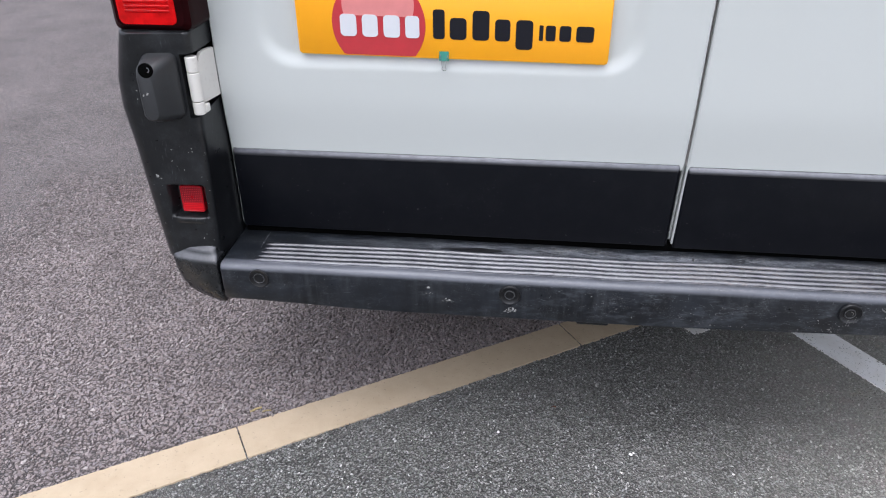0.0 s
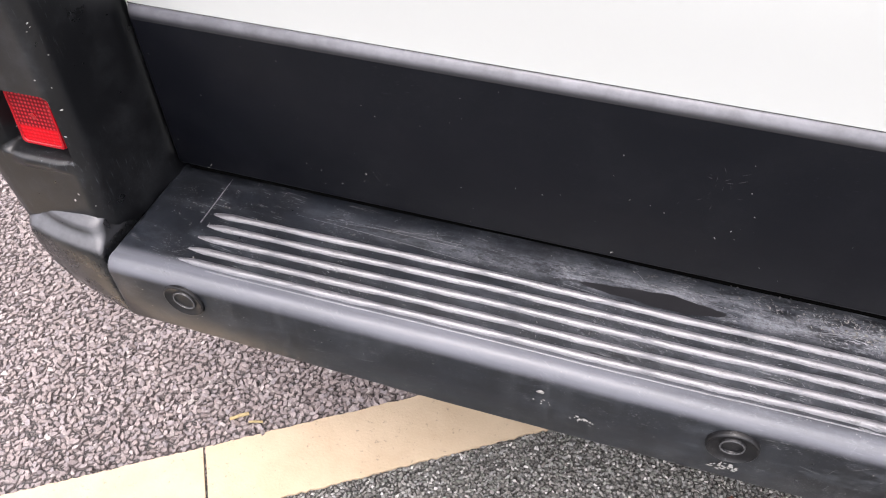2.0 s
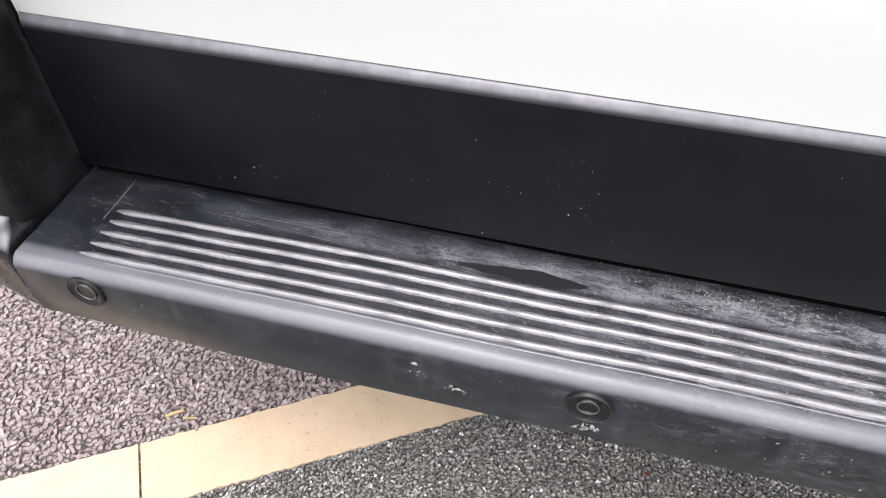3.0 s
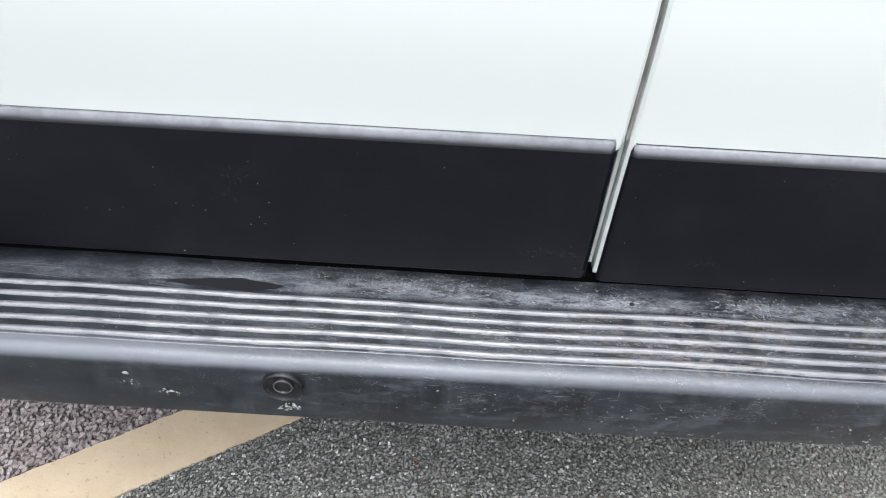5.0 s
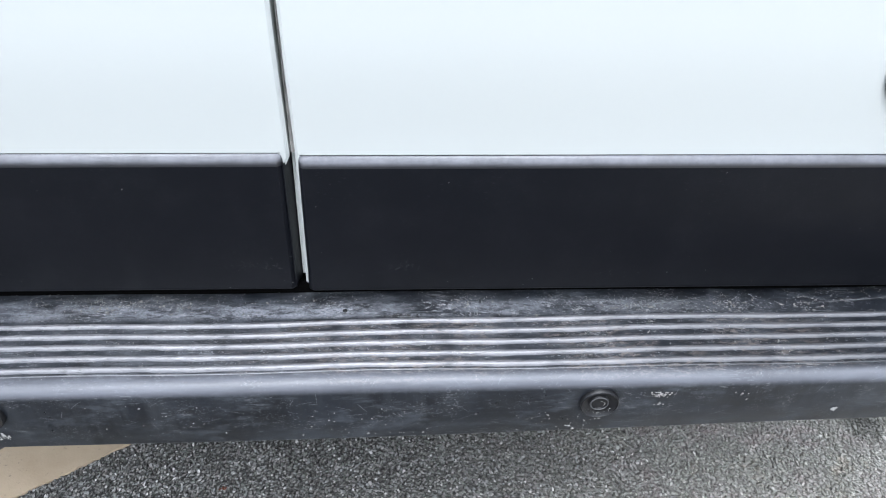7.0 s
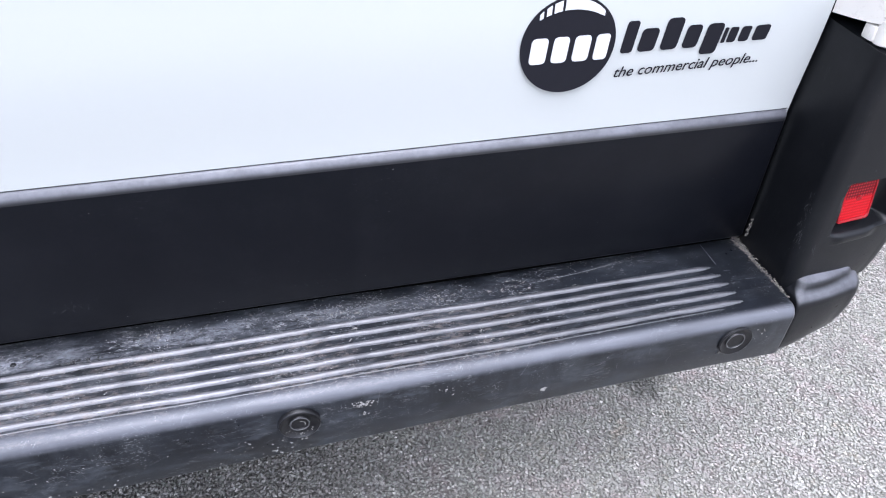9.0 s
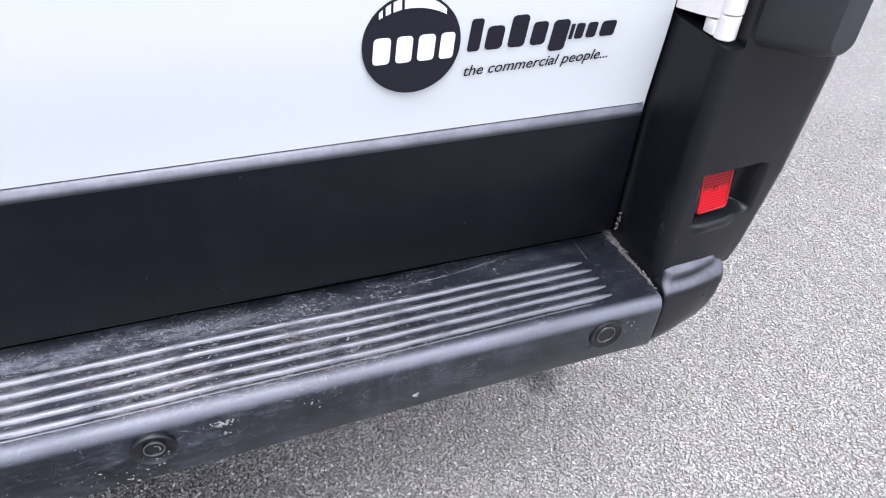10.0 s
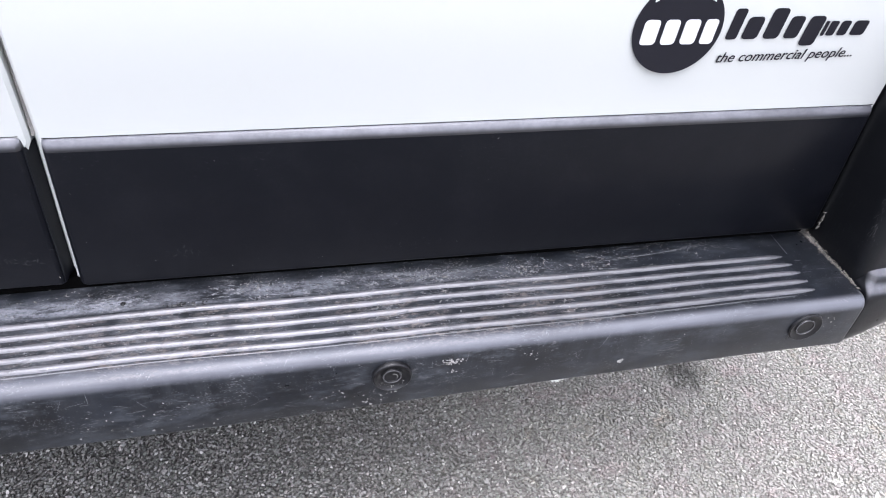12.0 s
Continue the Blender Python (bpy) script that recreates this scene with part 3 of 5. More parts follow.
def door_mesh(x0, x1, recessed):
    zs = [0.487, 0.489] + [0.4925 + 0.0125 * i for i in range(24)] + [0.792 + 0.004 * i for i in range(17)] + [0.862 + 0.0125 * i for i in range(31)] + [1.3, 1.5, 1.7, 1.9, 2.1, 2.3]
    xs = [x0, x0 + 0.003] + list(np.linspace(x0 + 0.012, x1 - 0.012, 150)) + [x1 - 0.003, x1]

    def y_at(x, z):
        y = DOOR_Y + 0.008 * (1 - smooth(0.62, 0.76, z)) + 0.03 * max(0.0, z - 1.1) ** 1.5
        if recessed:
            cx, hx, z0, r = -0.425, 0.322, 0.811, 0.06
            dx = max(0.0, abs(x - cx) - (hx - r))
            dz = max(0.0, (z0 + r) - z)
            y += 0.008 * (1 - smooth(r - 0.022, r + 0.008, math.hypot(dx, dz))) * (1 - smooth(1.07, 1.13, z))
        edge = min(x - x0, x1 - x, z - 0.487)
        return y + (0.004 if edge < 0.001 else 0.0008 if edge < 0.004 else 0)

    def cut(x, z):
        # behind the cladding the recessed door ends further from the joint
        return x - (0.0056 * smooth(x1 - 0.015, x1 - 0.008, x) if recessed and z < 0.641 else 0.0)

    front = [[(gap_lean(cut(x, z), z), y_at(x, z), z) for x in xs] for z in zs]
    bm = grid(front)
    rim = [e for e in bm.edges if e.is_boundary]
    res = bmesh.ops.extrude_edge_only(bm, edges=rim)
    for v in [g for g in res["geom"] if isinstance(g, bmesh.types.BMVert)]:
        v.co.y += 0.032
    return bm


def trim_sweep(prof, x0, x1):
    rows = []
    for x, e in ((x0, 0.006), (x0 + 0.0015, 0.0025), (x0 + 0.005, 0.0), (x1 - 0.005, 0.0), (x1 - 0.0015, 0.0025), (x1, 0.006)):
        rows.append([(gap_lean(x, z), min(0.0075, y + e), z - (0.002 if e > 0.005 and z > 0.6 else 0)) for y, z in prof])
    return grid(rows, caps=True)


def cladding(x0, x1, lo, edge, top, door):
    """Black lower cladding with a flat face, and its rounded upper edge, painted with a pale highlight, running back to
    the door.
    """
    low = edge - 0.0026
    panel = part("trim_panel", trim_sweep([(0.007, lo), (0.002, lo + 0.0005), (0.0, lo + 0.004), (0.0, low), (0.007, low)], x0, x1), BLACK_TRIM, door, "black plastic lower cladding")
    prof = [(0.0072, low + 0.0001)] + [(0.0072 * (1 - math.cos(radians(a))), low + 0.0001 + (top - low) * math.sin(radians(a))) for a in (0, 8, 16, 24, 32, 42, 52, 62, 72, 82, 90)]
    part("trim_edge", trim_sweep(prof, x0, x1), TRIM_EDGE, door, "satin upper edge of the cladding with a painted pale highlight")
    part("trim_gap", box(x0 + 0.002, x1 - 0.002, 0.0047, 0.0072, top + 0.0001, top + 0.0005, 0.0), DARK_GAP, door, "thin dark joint line")
    return panel


door_obs = []
for x0, x1, rec in DOORS:
    d = part("rear_door", door_mesh(x0, x1, rec), WHITE_PAINT, van, "white painted rear door skin" + (" with plate recess" if rec else ""))
    door_obs.append(d)
cladding(-0.8295, -0.0099, 0.4850, 0.6395, 0.6482, door_obs[0])
part("trim_end", grid([[(gap_lean(x, z), y, z) for x, y in ((-0.0104, 0.0070), (-0.0104, 0.0026), (-0.0096, 0.0026), (-0.0092, 0.0034), (-0.0080, 0.0120), (-0.0044, 0.0210))] for z in (0.4875, 0.5200, 0.5600, 0.6020, 0.6380)]), BLACK_TRIM, door_obs[0], "black return of the cladding into the joint")
cladding(0.0036, 0.8085, 0.4820, 0.6370, 0.6455, door_obs[1])
seal_rows = [[(gap_lean(0.0, z) + x, y, z) for x, y in ((-0.0026, 0.030), (-0.0026, 0.0105), (-0.0016, 0.0090), (-0.0006, 0.0105), (0.0004, 0.0115), (0.0085, 0.0115), (0.0085, 0.030))] for z in (0.646, 0.80, 1.0, 2.30)]
low_seal = [[(gap_lean(x, z), y, z) for x, y in ((0.0002, 0.036), (0.0004, 0.0222), (0.0018, 0.0216), (0.0055, 0.0216), (0.0070, 0.0222), (0.0072, 0.036))] for z in (0.520, 0.560, 0.605, 0.648)]
inner_lip = [[(gap_lean(x, z), y, z) for x, y in ((-0.0040, 0.034), (-0.0038, 0.0202), (-0.0034, 0.0196), (0.0000, 0.0196), (0.0004, 0.0202), (0.0006, 0.034))] for z in (0.492, 0.530, 0.570, 0.610, 0.648)]
part("door_seal", grid(low_seal), SEAL_GREY, van, "dusty pale grey door seal low in the joint")
part("inner_lip", grid(inner_lip), WHITE_PAINT, van, "white painted lip inside the door joint")
part("door_seal", grid(seal_rows), SEAL_GREY, van, "dusty pale grey door seal")
part("door_seal_end", box(-0.0050, 0.0070, 0.0245, 0.036, 0.480, 0.5185, 0.002), DARK_GAP, van, "dark open seal end")
part("door_frame", box(-0.86, 0.840, 0.040, 0.055, 0.43, 2.30, 0.002), DARK_GAP, van, "dark door aperture behind the gaps")

# step bumper
BX0, BX1 = -0.838, 0.814
STEP_Z = 0.467
SKEW = 0.007  # the bumper sits a little askew


def step_bottom(x):
    return 0.3715 + 0.0165 * smooth(-0.1, 0.8, x) + 0.010 * smooth(-0.5, -0.85, x)


def step_mesh():
    xs = [BX0, BX0 + 0.0007, BX0 + 0.002, BX0 + 0.005] + list(np.linspace(BX0 + 0.03, BX1 - 0.03, 120)) + [BX1 - 0.005, BX1 - 0.002, BX1 - 0.0007, BX1]
    rows = []
    for x in xs:
        e = min(x - BX0, BX1 - x)
        cut = 0.005 - math.sqrt(max(0.0, 0.005 ** 2 - (0.005 - min(e, 0.005)) ** 2))
        wob = 0.0008 * math.sin(x * 9.0) + 0.0005 * math.sin(x * 23.0)
        zb = step_bottom(x)
        top = STEP_Z + wob - cut * 0.5
        prof = [(0.034, top + 0.001), (0.0, top + 0.0005), (-0.05, top), (-0.1005, top)]
        for i in range(1, 9):
            a = radians(90 * i / 8)
            prof.append((-0.1005 - (0.0125 - cut) * math.sin(a), top - 0.0125 + 0.0125 * math.cos(a)))
        prof += [(-0.1125 + cut, 0.424), (-0.1115 + cut, zb + 0.0125), (-0.1100 + cut, zb + 0.0095), (-0.1060 + cut, zb + 0.0080), (-0.088 + cut, zb + 0.0078), (0.0, zb + 0.0085), (0.034, zb + 0.0090)]
        rows.append([(x, y + SKEW * x, z) for y, z in prof])
    return grid(rows, close_u=True, caps=True)


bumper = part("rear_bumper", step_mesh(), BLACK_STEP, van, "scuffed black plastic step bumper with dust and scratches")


def rib_mesh(y, x0, x1, w, h):
    rows = []
    for x in [x0, x0 + 0.004, x0 + 0.010, x0 + 0.018] + list(np.linspace(x0 + 0.03, x1 - 0.03, 260)) + [x1 - 0.018, x1 - 0.010, x1 - 0.004, x1]:
        e = min(x - x0, x1 - x)
        g = smooth(-0.006, 0.017, e)
        yy = y + SKEW * x + 0.0010 * math.sin(x * 7 + y * 40) + 0.0005 * math.sin(x * 19)
        top = STEP_Z + 0.0008 * math.sin(x * 9.0) + 0.0005 * math.sin(x * 23.0)
        row = []
        for i in range(9):
            u = (-1.0, -0.92, -0.74, -0.45, 0.0, 0.45, 0.74, 0.92, 1.0)[i]
            wide = w * (0.38 + 0.62 * g) * (1 + 0.10 * math.sin(x * 61 + y * 900) + 0.06 * math.sin(x * 173))
            row.append((x, yy + wide * u, top - 0.0004 + h * g * (1 - abs(u) ** 2.8)))
        rows.append(row)
    return grid(rows, caps=True)


for y, xl, xr in ((-0.0305, -0.768, 0.750), (-0.0450, -0.766, 0.754), (-0.0596, -0.767, 0.756), (-0.0745, -0.768, 0.756), (-0.0885, -0.770, 0.756)):
    part("rib", rib_mesh(y, xl - 0.006, xr + 0.006, 0.0037, 0.0034), RIB_WORN, bumper, "raised anti-slip rib, worn pale along its crest")
part("rib", rib_mesh(-0.0952, -0.755, 0.745, 0.0010, 0.0006), RIB_WORN, bumper, "thin moulded line")
for xe, y0, y1 in ((-0.780, -0.050, 0.014), (0.764, -0.022, 0.026)):
    part("moulded_seam", box(xe - 0.0004, xe + 0.0004, y0, y1, STEP_Z - 0.001, STEP_Z + 0.0006, 0.0), RIB_WORN, bumper)


def sensor_mesh(x, z, k, inner, y, flat_by):
    """A shallow dish with a low rim round a sunken disc."""
    c = (x, y, z)
    i = inner
    return lathe([(r * k, d * flat_by) for r, d in ((0.0240, 0.0050), (0.0238, 0.0016), (0.0230, 0.0004), (0.0221, 0.0000), (0.0213, 0.0007), (0.0190, 0.0020), (i + 0.0022, 0.0040), (i + 0.0012, 0.0040), (i + 0.0006, 0.0024), (i, 0.0020), (i - 0.0010, 0.0021), (i - 0.0016, 0.0034), (i - 0.0030, 0.0036), (0.0001, 0.0030))], c)


for x, z, k, inner in ((-0.7635, 0.4412, 0.80, 0.0125), (-0.2980, 0.4352, 0.82, 0.0108), (0.2882, 0.4350, 0.82, 0.0108), (0.7462, 0.4368, 0.82, 0.0128)):
    flat_by = 0.60 if abs(x) > 0.5 else 1.0
    cy = -0.1130 - 0.0046 * flat_by + SKEW * x
    sensor = part("parking_sensor", sensor_mesh(x, z, k, inner, cy, flat_by), SENSOR_BLACK, bumper, "round black parking sensor in its dished ring")
    hoop = [[(x + r * k * math.cos(2 * math.pi * i / 40), cy + dy * flat_by, z + r * k * math.sin(2 * math.pi * i / 40)) for i in range(40)] for r, dy in ((inner + 0.0005, 0.0024), (inner + 0.0003, 0.0015), (inner - 0.0007, 0.0015), (inner - 0.0010, 0.0026))]
    part("sensor_ring", grid(hoop, close_u=True), RING_GREY, sensor, "worn grey rim of the sensor")
# added black strip: the shadow under the doors, built as a solid
part("sill_seal", box(-0.829, 0.806, 0.0150, 0.0330, STEP_Z - 0.002, STEP_Z + 0.0150, 0.0015), SHADE_BLACK, van, "black strip standing for the shadow under the doors")
part("tow_bracket", box(-0.172, -0.112, -0.085, -0.035, 0.356, 0.390, 0.004), UNDER_BLACK, bumper, "black bracket under the bumper")


# corner pieces
CORNER_FACES = {}


def corner(side):
    """Tall black corner cladding with reflector, bolt cover, hinge and lamp, and the bumper end under it."""
    if side < 0:
        front, outer_y, plane, inner_lo, inner_hi, outer_lo, door_x, drop = -0.086, -0.088, -0.100, -0.847, -0.836, -0.948, -0.8350, 0.0
        out_x = ((0.40, 0.955), (0.453, 0.961), (0.587, 0.973), (0.677, 0.979), (0.751, 0.987), (0.802, 0.984), (0.880, 0.964))
    else:
        front, outer_y, plane, inner_lo, inner_hi, outer_lo, door_x, drop = -0.075, -0.062, -0.076, 0.817, 0.811, 0.926, 0.8145, 0.007
        out_x = ((0.40, 0.944), (0.448, 0.949), (0.477, 0.960), (0.578, 0.979), (0.690, 0.988), (0.80, 0.990), (0.880, 0.970))
    s = side
    ref = ((-0.907, -0.865, 0.554, 0.603) if side < 0 else (0.855, 0.897, 0.543, 0.591))
    LEAN = 0.03 if side < 0 else 0.06
    x_cut = 0.8575 if side < 0 else 0.8475
    notch_z0, notch_z1 = 0.735 - drop, 0.846 - drop

    def row(z):
        t = (z - 0.47) / 0.41
        xi = inner_lo + (inner_hi - inner_lo) * min(1, max(0, t))
        xo = s * float(np.interp(z, [a for a, _ in out_x], [b for _, b in out_x]))
        yf = front + LEAN * min(0.20, z - 0.53)
        xi += s * max(0.0, yf - plane) if s > 0 else 0.0
        pts = [(door_x + s * 0.004, 0.040), (door_x + s * 0.001, 0.012)]
        n1 = 6
        for i in range(n1):
            u = i / (n1 - 1)
            pts.append((door_x + (xi - door_x) * u, 0.004 + (yf + 0.016 - 0.004) * u))
        for i in range(1, 7):
            a = radians(90 * i / 6)
            pts.append((xi + s * 0.014 * (1 - math.cos(a)), yf + 0.016 * (1 - math.sin(a))))
        x_a, x_b = xi + s * 0.014, xo - s * 0.030
        yo = outer_y
        for i in range(1, 34):
            u = i / 33
            pts.append((x_a + (x_b - x_a) * u, yf + (yo - yf) * u ** 1.6))
        for i in range(1, 9):
            a = radians(90 * i / 8)
            pts.append((x_b + s * 0.030 * math.sin(a), yo + 0.045 * (1 - math.cos(a))))
        pts += [(xo, yo + 0.09), (xo + s * 0.004, 0.14), (xo + s * 0.004, 0.22)]
        out = []
        for x, y in pts:
            ax = x * s
            # pocket round the reflector, open towards the outside
            rx0, rx1 = sorted((ref[0] * s, ref[1] * s))
            inr = smooth(rx0 - 0.009, rx0 - 0.003, ax) * (1 - smooth(rx1 + (0.008 if s < 0 else 0.018), rx1 + (0.019 if s < 0 else 0.034), ax)) * smooth(ref[2] - 0.010, ref[2] - 0.003, z) * (1 - smooth(ref[3] + 0.002, ref[3] + 0.008, z))
            if y < front + 0.06:
                y += 0.024 * inr
                lip = smooth(rx0 - 0.006, rx0 + 0.008, ax) * (1 - smooth(rx1 - 0.004, rx1 + 0.014, ax))
                y -= 0.0030 * lip * max(0.0, 1 - ((z - ref[2] + 0.014) / 0.007) ** 2)
            # space cut out for the hinge, its floor falling towards the front
            if notch_z0 < z < notch_z1 and ax < x_cut:
                x = s * x_cut
            fall = 0.16 * max(0.0, min(0.1, y - front)) * (1 - smooth(0.0, 0.05, abs(z - notch_z0)))
            out.append((x, y, z + fall))
        return out

    zs = sorted([0.459 + 0.004 * i for i in range(106)] + [ref[2] - 0.0225 + 0.0013 * i for i in range(19)] + [ref[3] + 0.0005 + 0.0013 * i for i in range(8)] + [notch_z0 - 0.0004, notch_z0 + 0.0004] + [notch_z1 - 0.0004, notch_z1 + 0.0004])
    rows = [row(z) for z in zs]
    for up, back in ((0.0020, 0.003), (0.0034, 0.009), (0.0040, 0.020), (0.0040, 0.060)):
        rows.append([(x, min(max(y + back, y), max(y, front + 0.10)), zs[-1] + up) for x, y, z in row(zs[-1])])
    cover = part("corner_cladding", grid(rows), BLACK_CORNER_DUSTY if side < 0 else BLACK_CORNER, van, "tall black plastic corner cladding" + (" with dusty smears" if side < 0 else ""), 50)
    CORNER_FACES[side] = BVHTree.FromPolygons([v.co + PLACE[cover] for v in cover.data.vertices], [p.vertices[:] for p in cover.data.polygons])
    # reflector
    x0, x1, z0, z1 = ref
    xa, xb = abs(inner_lo + (inner_hi - inner_lo) * 0.25) + 0.014, 0.945

    def face_y(x):
        return front + LEAN * 0.03 + (outer_y - front) * max(0.0, min(1.0, (abs(x) - xa) / (xb - xa))) ** 1.6

    rows = []
    for d, e in ((0.021, 0.0), (0.0075, 0.0), (0.0065, 0.001)):
        o = round_rect(min(x0, x1) + e, max(x0, x1) - e, z0 + e, z1 - e, 0.0035, 3)
        rows.append([(x - (-0.06 if s < 0 else 0.02) * s * (z - z0 - 0.028), face_y(x) + d + 0.15 * (z - z0), z) for x, z in o])
    lens = part("reflector", grid(rows, close_u=True, caps=True), REFLECTOR, cover, "red rectangular reflector with prismatic grid")
    rows = []
    for d, e in ((0.0064, 0.0002), (0.0056, 0.0006), (0.0056, 0.0022), (0.0064, 0.0028)):
        o = round_rect(min(x0, x1) + e, max(x0, x1) - e, z0 + e, z1 - e, 0.0035, 3)
        rows.append([(x - (-0.06 if s < 0 else 0.02) * s * (z - z0 - 0.028), face_y(x) + d + 0.15 * (z - z0), z) for x, z in o])
    part("reflector_rim", grid(rows, close_u=True), REFLECTOR_RIM, lens, "smooth dark red rim of the reflector")
    mx, mz = (x0 + x1) / 2, (z0 + z1) / 2 + 0.003
    part("reflector_mark", lathe([(0.0030, 0.001), (0.0030, -0.0004), (0.0001, -0.0006)], (mx, face_y(mx) + 0.0064 + 0.15 * (mz - z0), mz), 12), REFLECTOR_RIM, lens, "small moulded mark")
    # bolt cover
    cx0, cx1 = (-0.919, -0.8625) if side < 0 else (0.850, 0.924)
    b0, b1 = front + (0.006 if s < 0 else 0.028), plane - (0.030 if s < 0 else 0.038)
    za, zb = (0.7375, 0.8485) if s < 0 else (0.7304, 0.8477)
    rows = []
    for y, ins, top in ((b0, 0.0, 0.0), (b0 - 0.012, 0.0005, 0.001), (b1 + 0.010, 0.007, 0.010), (b1 + 0.003, 0.011, 0.016), (b1, 0.015, 0.021)):
        wide = (0.014 if s < 0 else 0.030) * smooth(b0 - 0.010, b1, y)
        l, r = cx0 + ins * 0.6, cx1 - ins * 0.6
        if side < 0:
            r -= wide
        else:
            l += wide
        rows.append([(x, y, z) for x, z in round_rect(l, r, za + ins * 0.8, zb - top, 0.012)])
    cap = part("bolt_cover", grid(rows, close_u=True, caps=True), BLACK_CAP, cover, "blocky dark grey plastic bolt cover with a round hole")
    if side < 0:
        # no real recess: a black disc paints the shade inside the hole
        part("bolt_hole", lathe([(0.0118, 0.004), (0.0118, -0.0004), (0.0110, -0.0007), (0.0001, -0.0005)], (-0.894, b1 + 0.0002, 0.832)), SHADE_BLACK, cap, "flat black disc for the dark of a round hole")
        part("bolt_head", grid([[(-0.8895 + r * math.cos(a), b1 - d, 0.8335 + r * 1.3 * math.sin(a)) for a in [radians(-100 + 22 * i) for i in range(10)]] for r, d in ((0.0034, 0.0004), (0.0031, 0.0011), (0.0024, 0.0011), (0.0021, 0.0004))]), STEEL, cap, "worn rim of the bolt inside the hole")
    # hinge
    hx = -0.8435 if side < 0 else 0.8375
    yk = plane + 0.032

    def pin(name, za_, zb_, r, parent, label=""):
        rows = [[(hx + q * math.cos(2 * math.pi * i / 24), yk + q * math.sin(2 * math.pi * i / 24), z - drop) for i in range(24)] for q, z in ((r * 0.88, za_), (r, za_ + 0.0012), (r, zb_ - 0.0012), (r * 0.88, zb_))]
        return part(name, grid(rows, close_u=True, caps=True), HINGE_PAINT, parent, label)

    hinge = pin("hinge", 0.7640, 0.8130, 0.0108, van, "white painted steel door hinge")
    pin("knuckle", 0.7405, 0.7630, 0.0104, hinge)
    pin("knuckle", 0.8140, 0.8400, 0.0104, hinge)
    # leaf from the pin to the door
    lx1 = door_x - s * 0.003
    rows = []
    for u in np.linspace(0, 1, 9):
        x = hx + (lx1 - hx) * u - s * 0.006 * (1 - u)
        y = yk - 0.004 + (0.004 - yk) * (u ** 1.5)
        z0_, z1_ = 0.7600 - 0.006 * u - drop, 0.8135 + 0.028 * smooth(0.10, 0.55, u) - 0.004 * smooth(0.7, 1.0, u) - drop
        rows.append([(x, y, z0_), (x, y, z1_), (x + s * 0.007, y + 0.004, z1_), (x + s * 0.007, y + 0.004, z0_)])
    part("hinge_leaf", grid(rows, close_u=True, caps=True), HINGE_PAINT, hinge)
    part("hinge_stop", box(*sorted((hx - s * 0.004, hx - s * 0.013)), yk + 0.002, yk + 0.016, 0.7420 - drop, 0.7560 - drop, 0.002), HINGE_PAINT, hinge)
    # tail lamp
    lx0, lx1_ = (-0.962, -0.828) if side < 0 else (0.806, 0.950)
    rows = []
    for y, ins in ((0.10, 0.0), (plane + 0.045, 0.0), (plane + 0.030, 0.002), (plane + 0.022, 0.010)):
        rows.append([(x, y, z) for x, z in round_rect(lx0 + ins, lx1_ - ins, 0.880 + ins, 1.52 - ins, 0.012)])
    lamp = part("tail_lamp", grid(rows, close_u=True, caps=True), LAMP_DARK, van, "tall tail lamp with bright red lens")
    m0, m1 = (-0.946, -0.850) if side < 0 else (0.835, 0.930)
    part("lens", prism(round_rect(m0, m1, 0.893, 1.16, 0.008), plane + 0.0205, plane + 0.03, 0.002), LAMP_RED, lamp, "glossy red lens")
    for i in range(9):
        zr = 0.9115 + 0.0075 * i
        part("lens_rib", box(m0 + 0.012, m1 - 0.008, plane + 0.0190, plane + 0.0212, zr, zr + 0.0048, 0.0012, 1), LENS_DEEP, lamp)
    # bumper end under the cladding
    ex_in = BX0 - 0.0068 if side < 0 else BX1 + 0.0045
    fr = -0.111 if side < 0 else -0.100
    ex_out = outer_lo + s * (0.004 if s < 0 else -0.001)
    rows = []
    for z_, grow, tuck in ((0.5578, -0.0240, 0.0), (0.5560, -0.0222, 0.0), (0.5545, -0.0196, 0.0), (0.5530, -0.0168, 0.0), (0.5508, -0.0146, 0.0), (0.5470, -0.0128, 0.0), (0.5434, -0.0108, 0.0), (0.5408, -0.0077, 0.0), (0.5384, -0.0043, 0.0), (0.5348, -0.0014, 0.0), (0.529, 0.0, 0.0), (0.510, 0.0005, 0.002), (0.490, 0.0, 0.007), (0.470, -0.001, 0.016), (0.455, -0.003, 0.030), (0.446, -0.006, 0.045), (0.441, -0.012, 0.06), (0.440, -0.03, 0.075)):
        z = z_ - 0.071 + (0.013 * smooth(0.515, 0.445, z_) if s > 0 else 0.0)
        yf = fr - grow
        xo = ex_out + s * (0.65 * grow - tuck)
        r = 0.030
        lean = smooth(0.530, 0.554, z_)
        ei = ex_in + s * 0.007 * lean
        q = 0.004 + 0.007 * lean
        pts = [(ei, 0.06)] + [(ei + s * q * (1 - math.cos(a)), yf + q * (1 - math.sin(a))) for a in (0.0, 0.4, 0.8, 1.2, math.pi / 2)]
        xb = xo - s * r
        for i in range(1, 8):
            pts.append((ei + s * q + (xb - ei - s * q) * i / 7, yf + 0.010 * (i / 7) ** 2))
        for i in range(1, 11):
            a = radians(90 * i / 10)
            pts.append((xb + s * r * math.sin(a), yf + 0.010 + 0.060 * (1 - math.cos(a))))
        pts += [(xo, 0.06)]
        rows.append([(x, y, z) for x, y in pts])
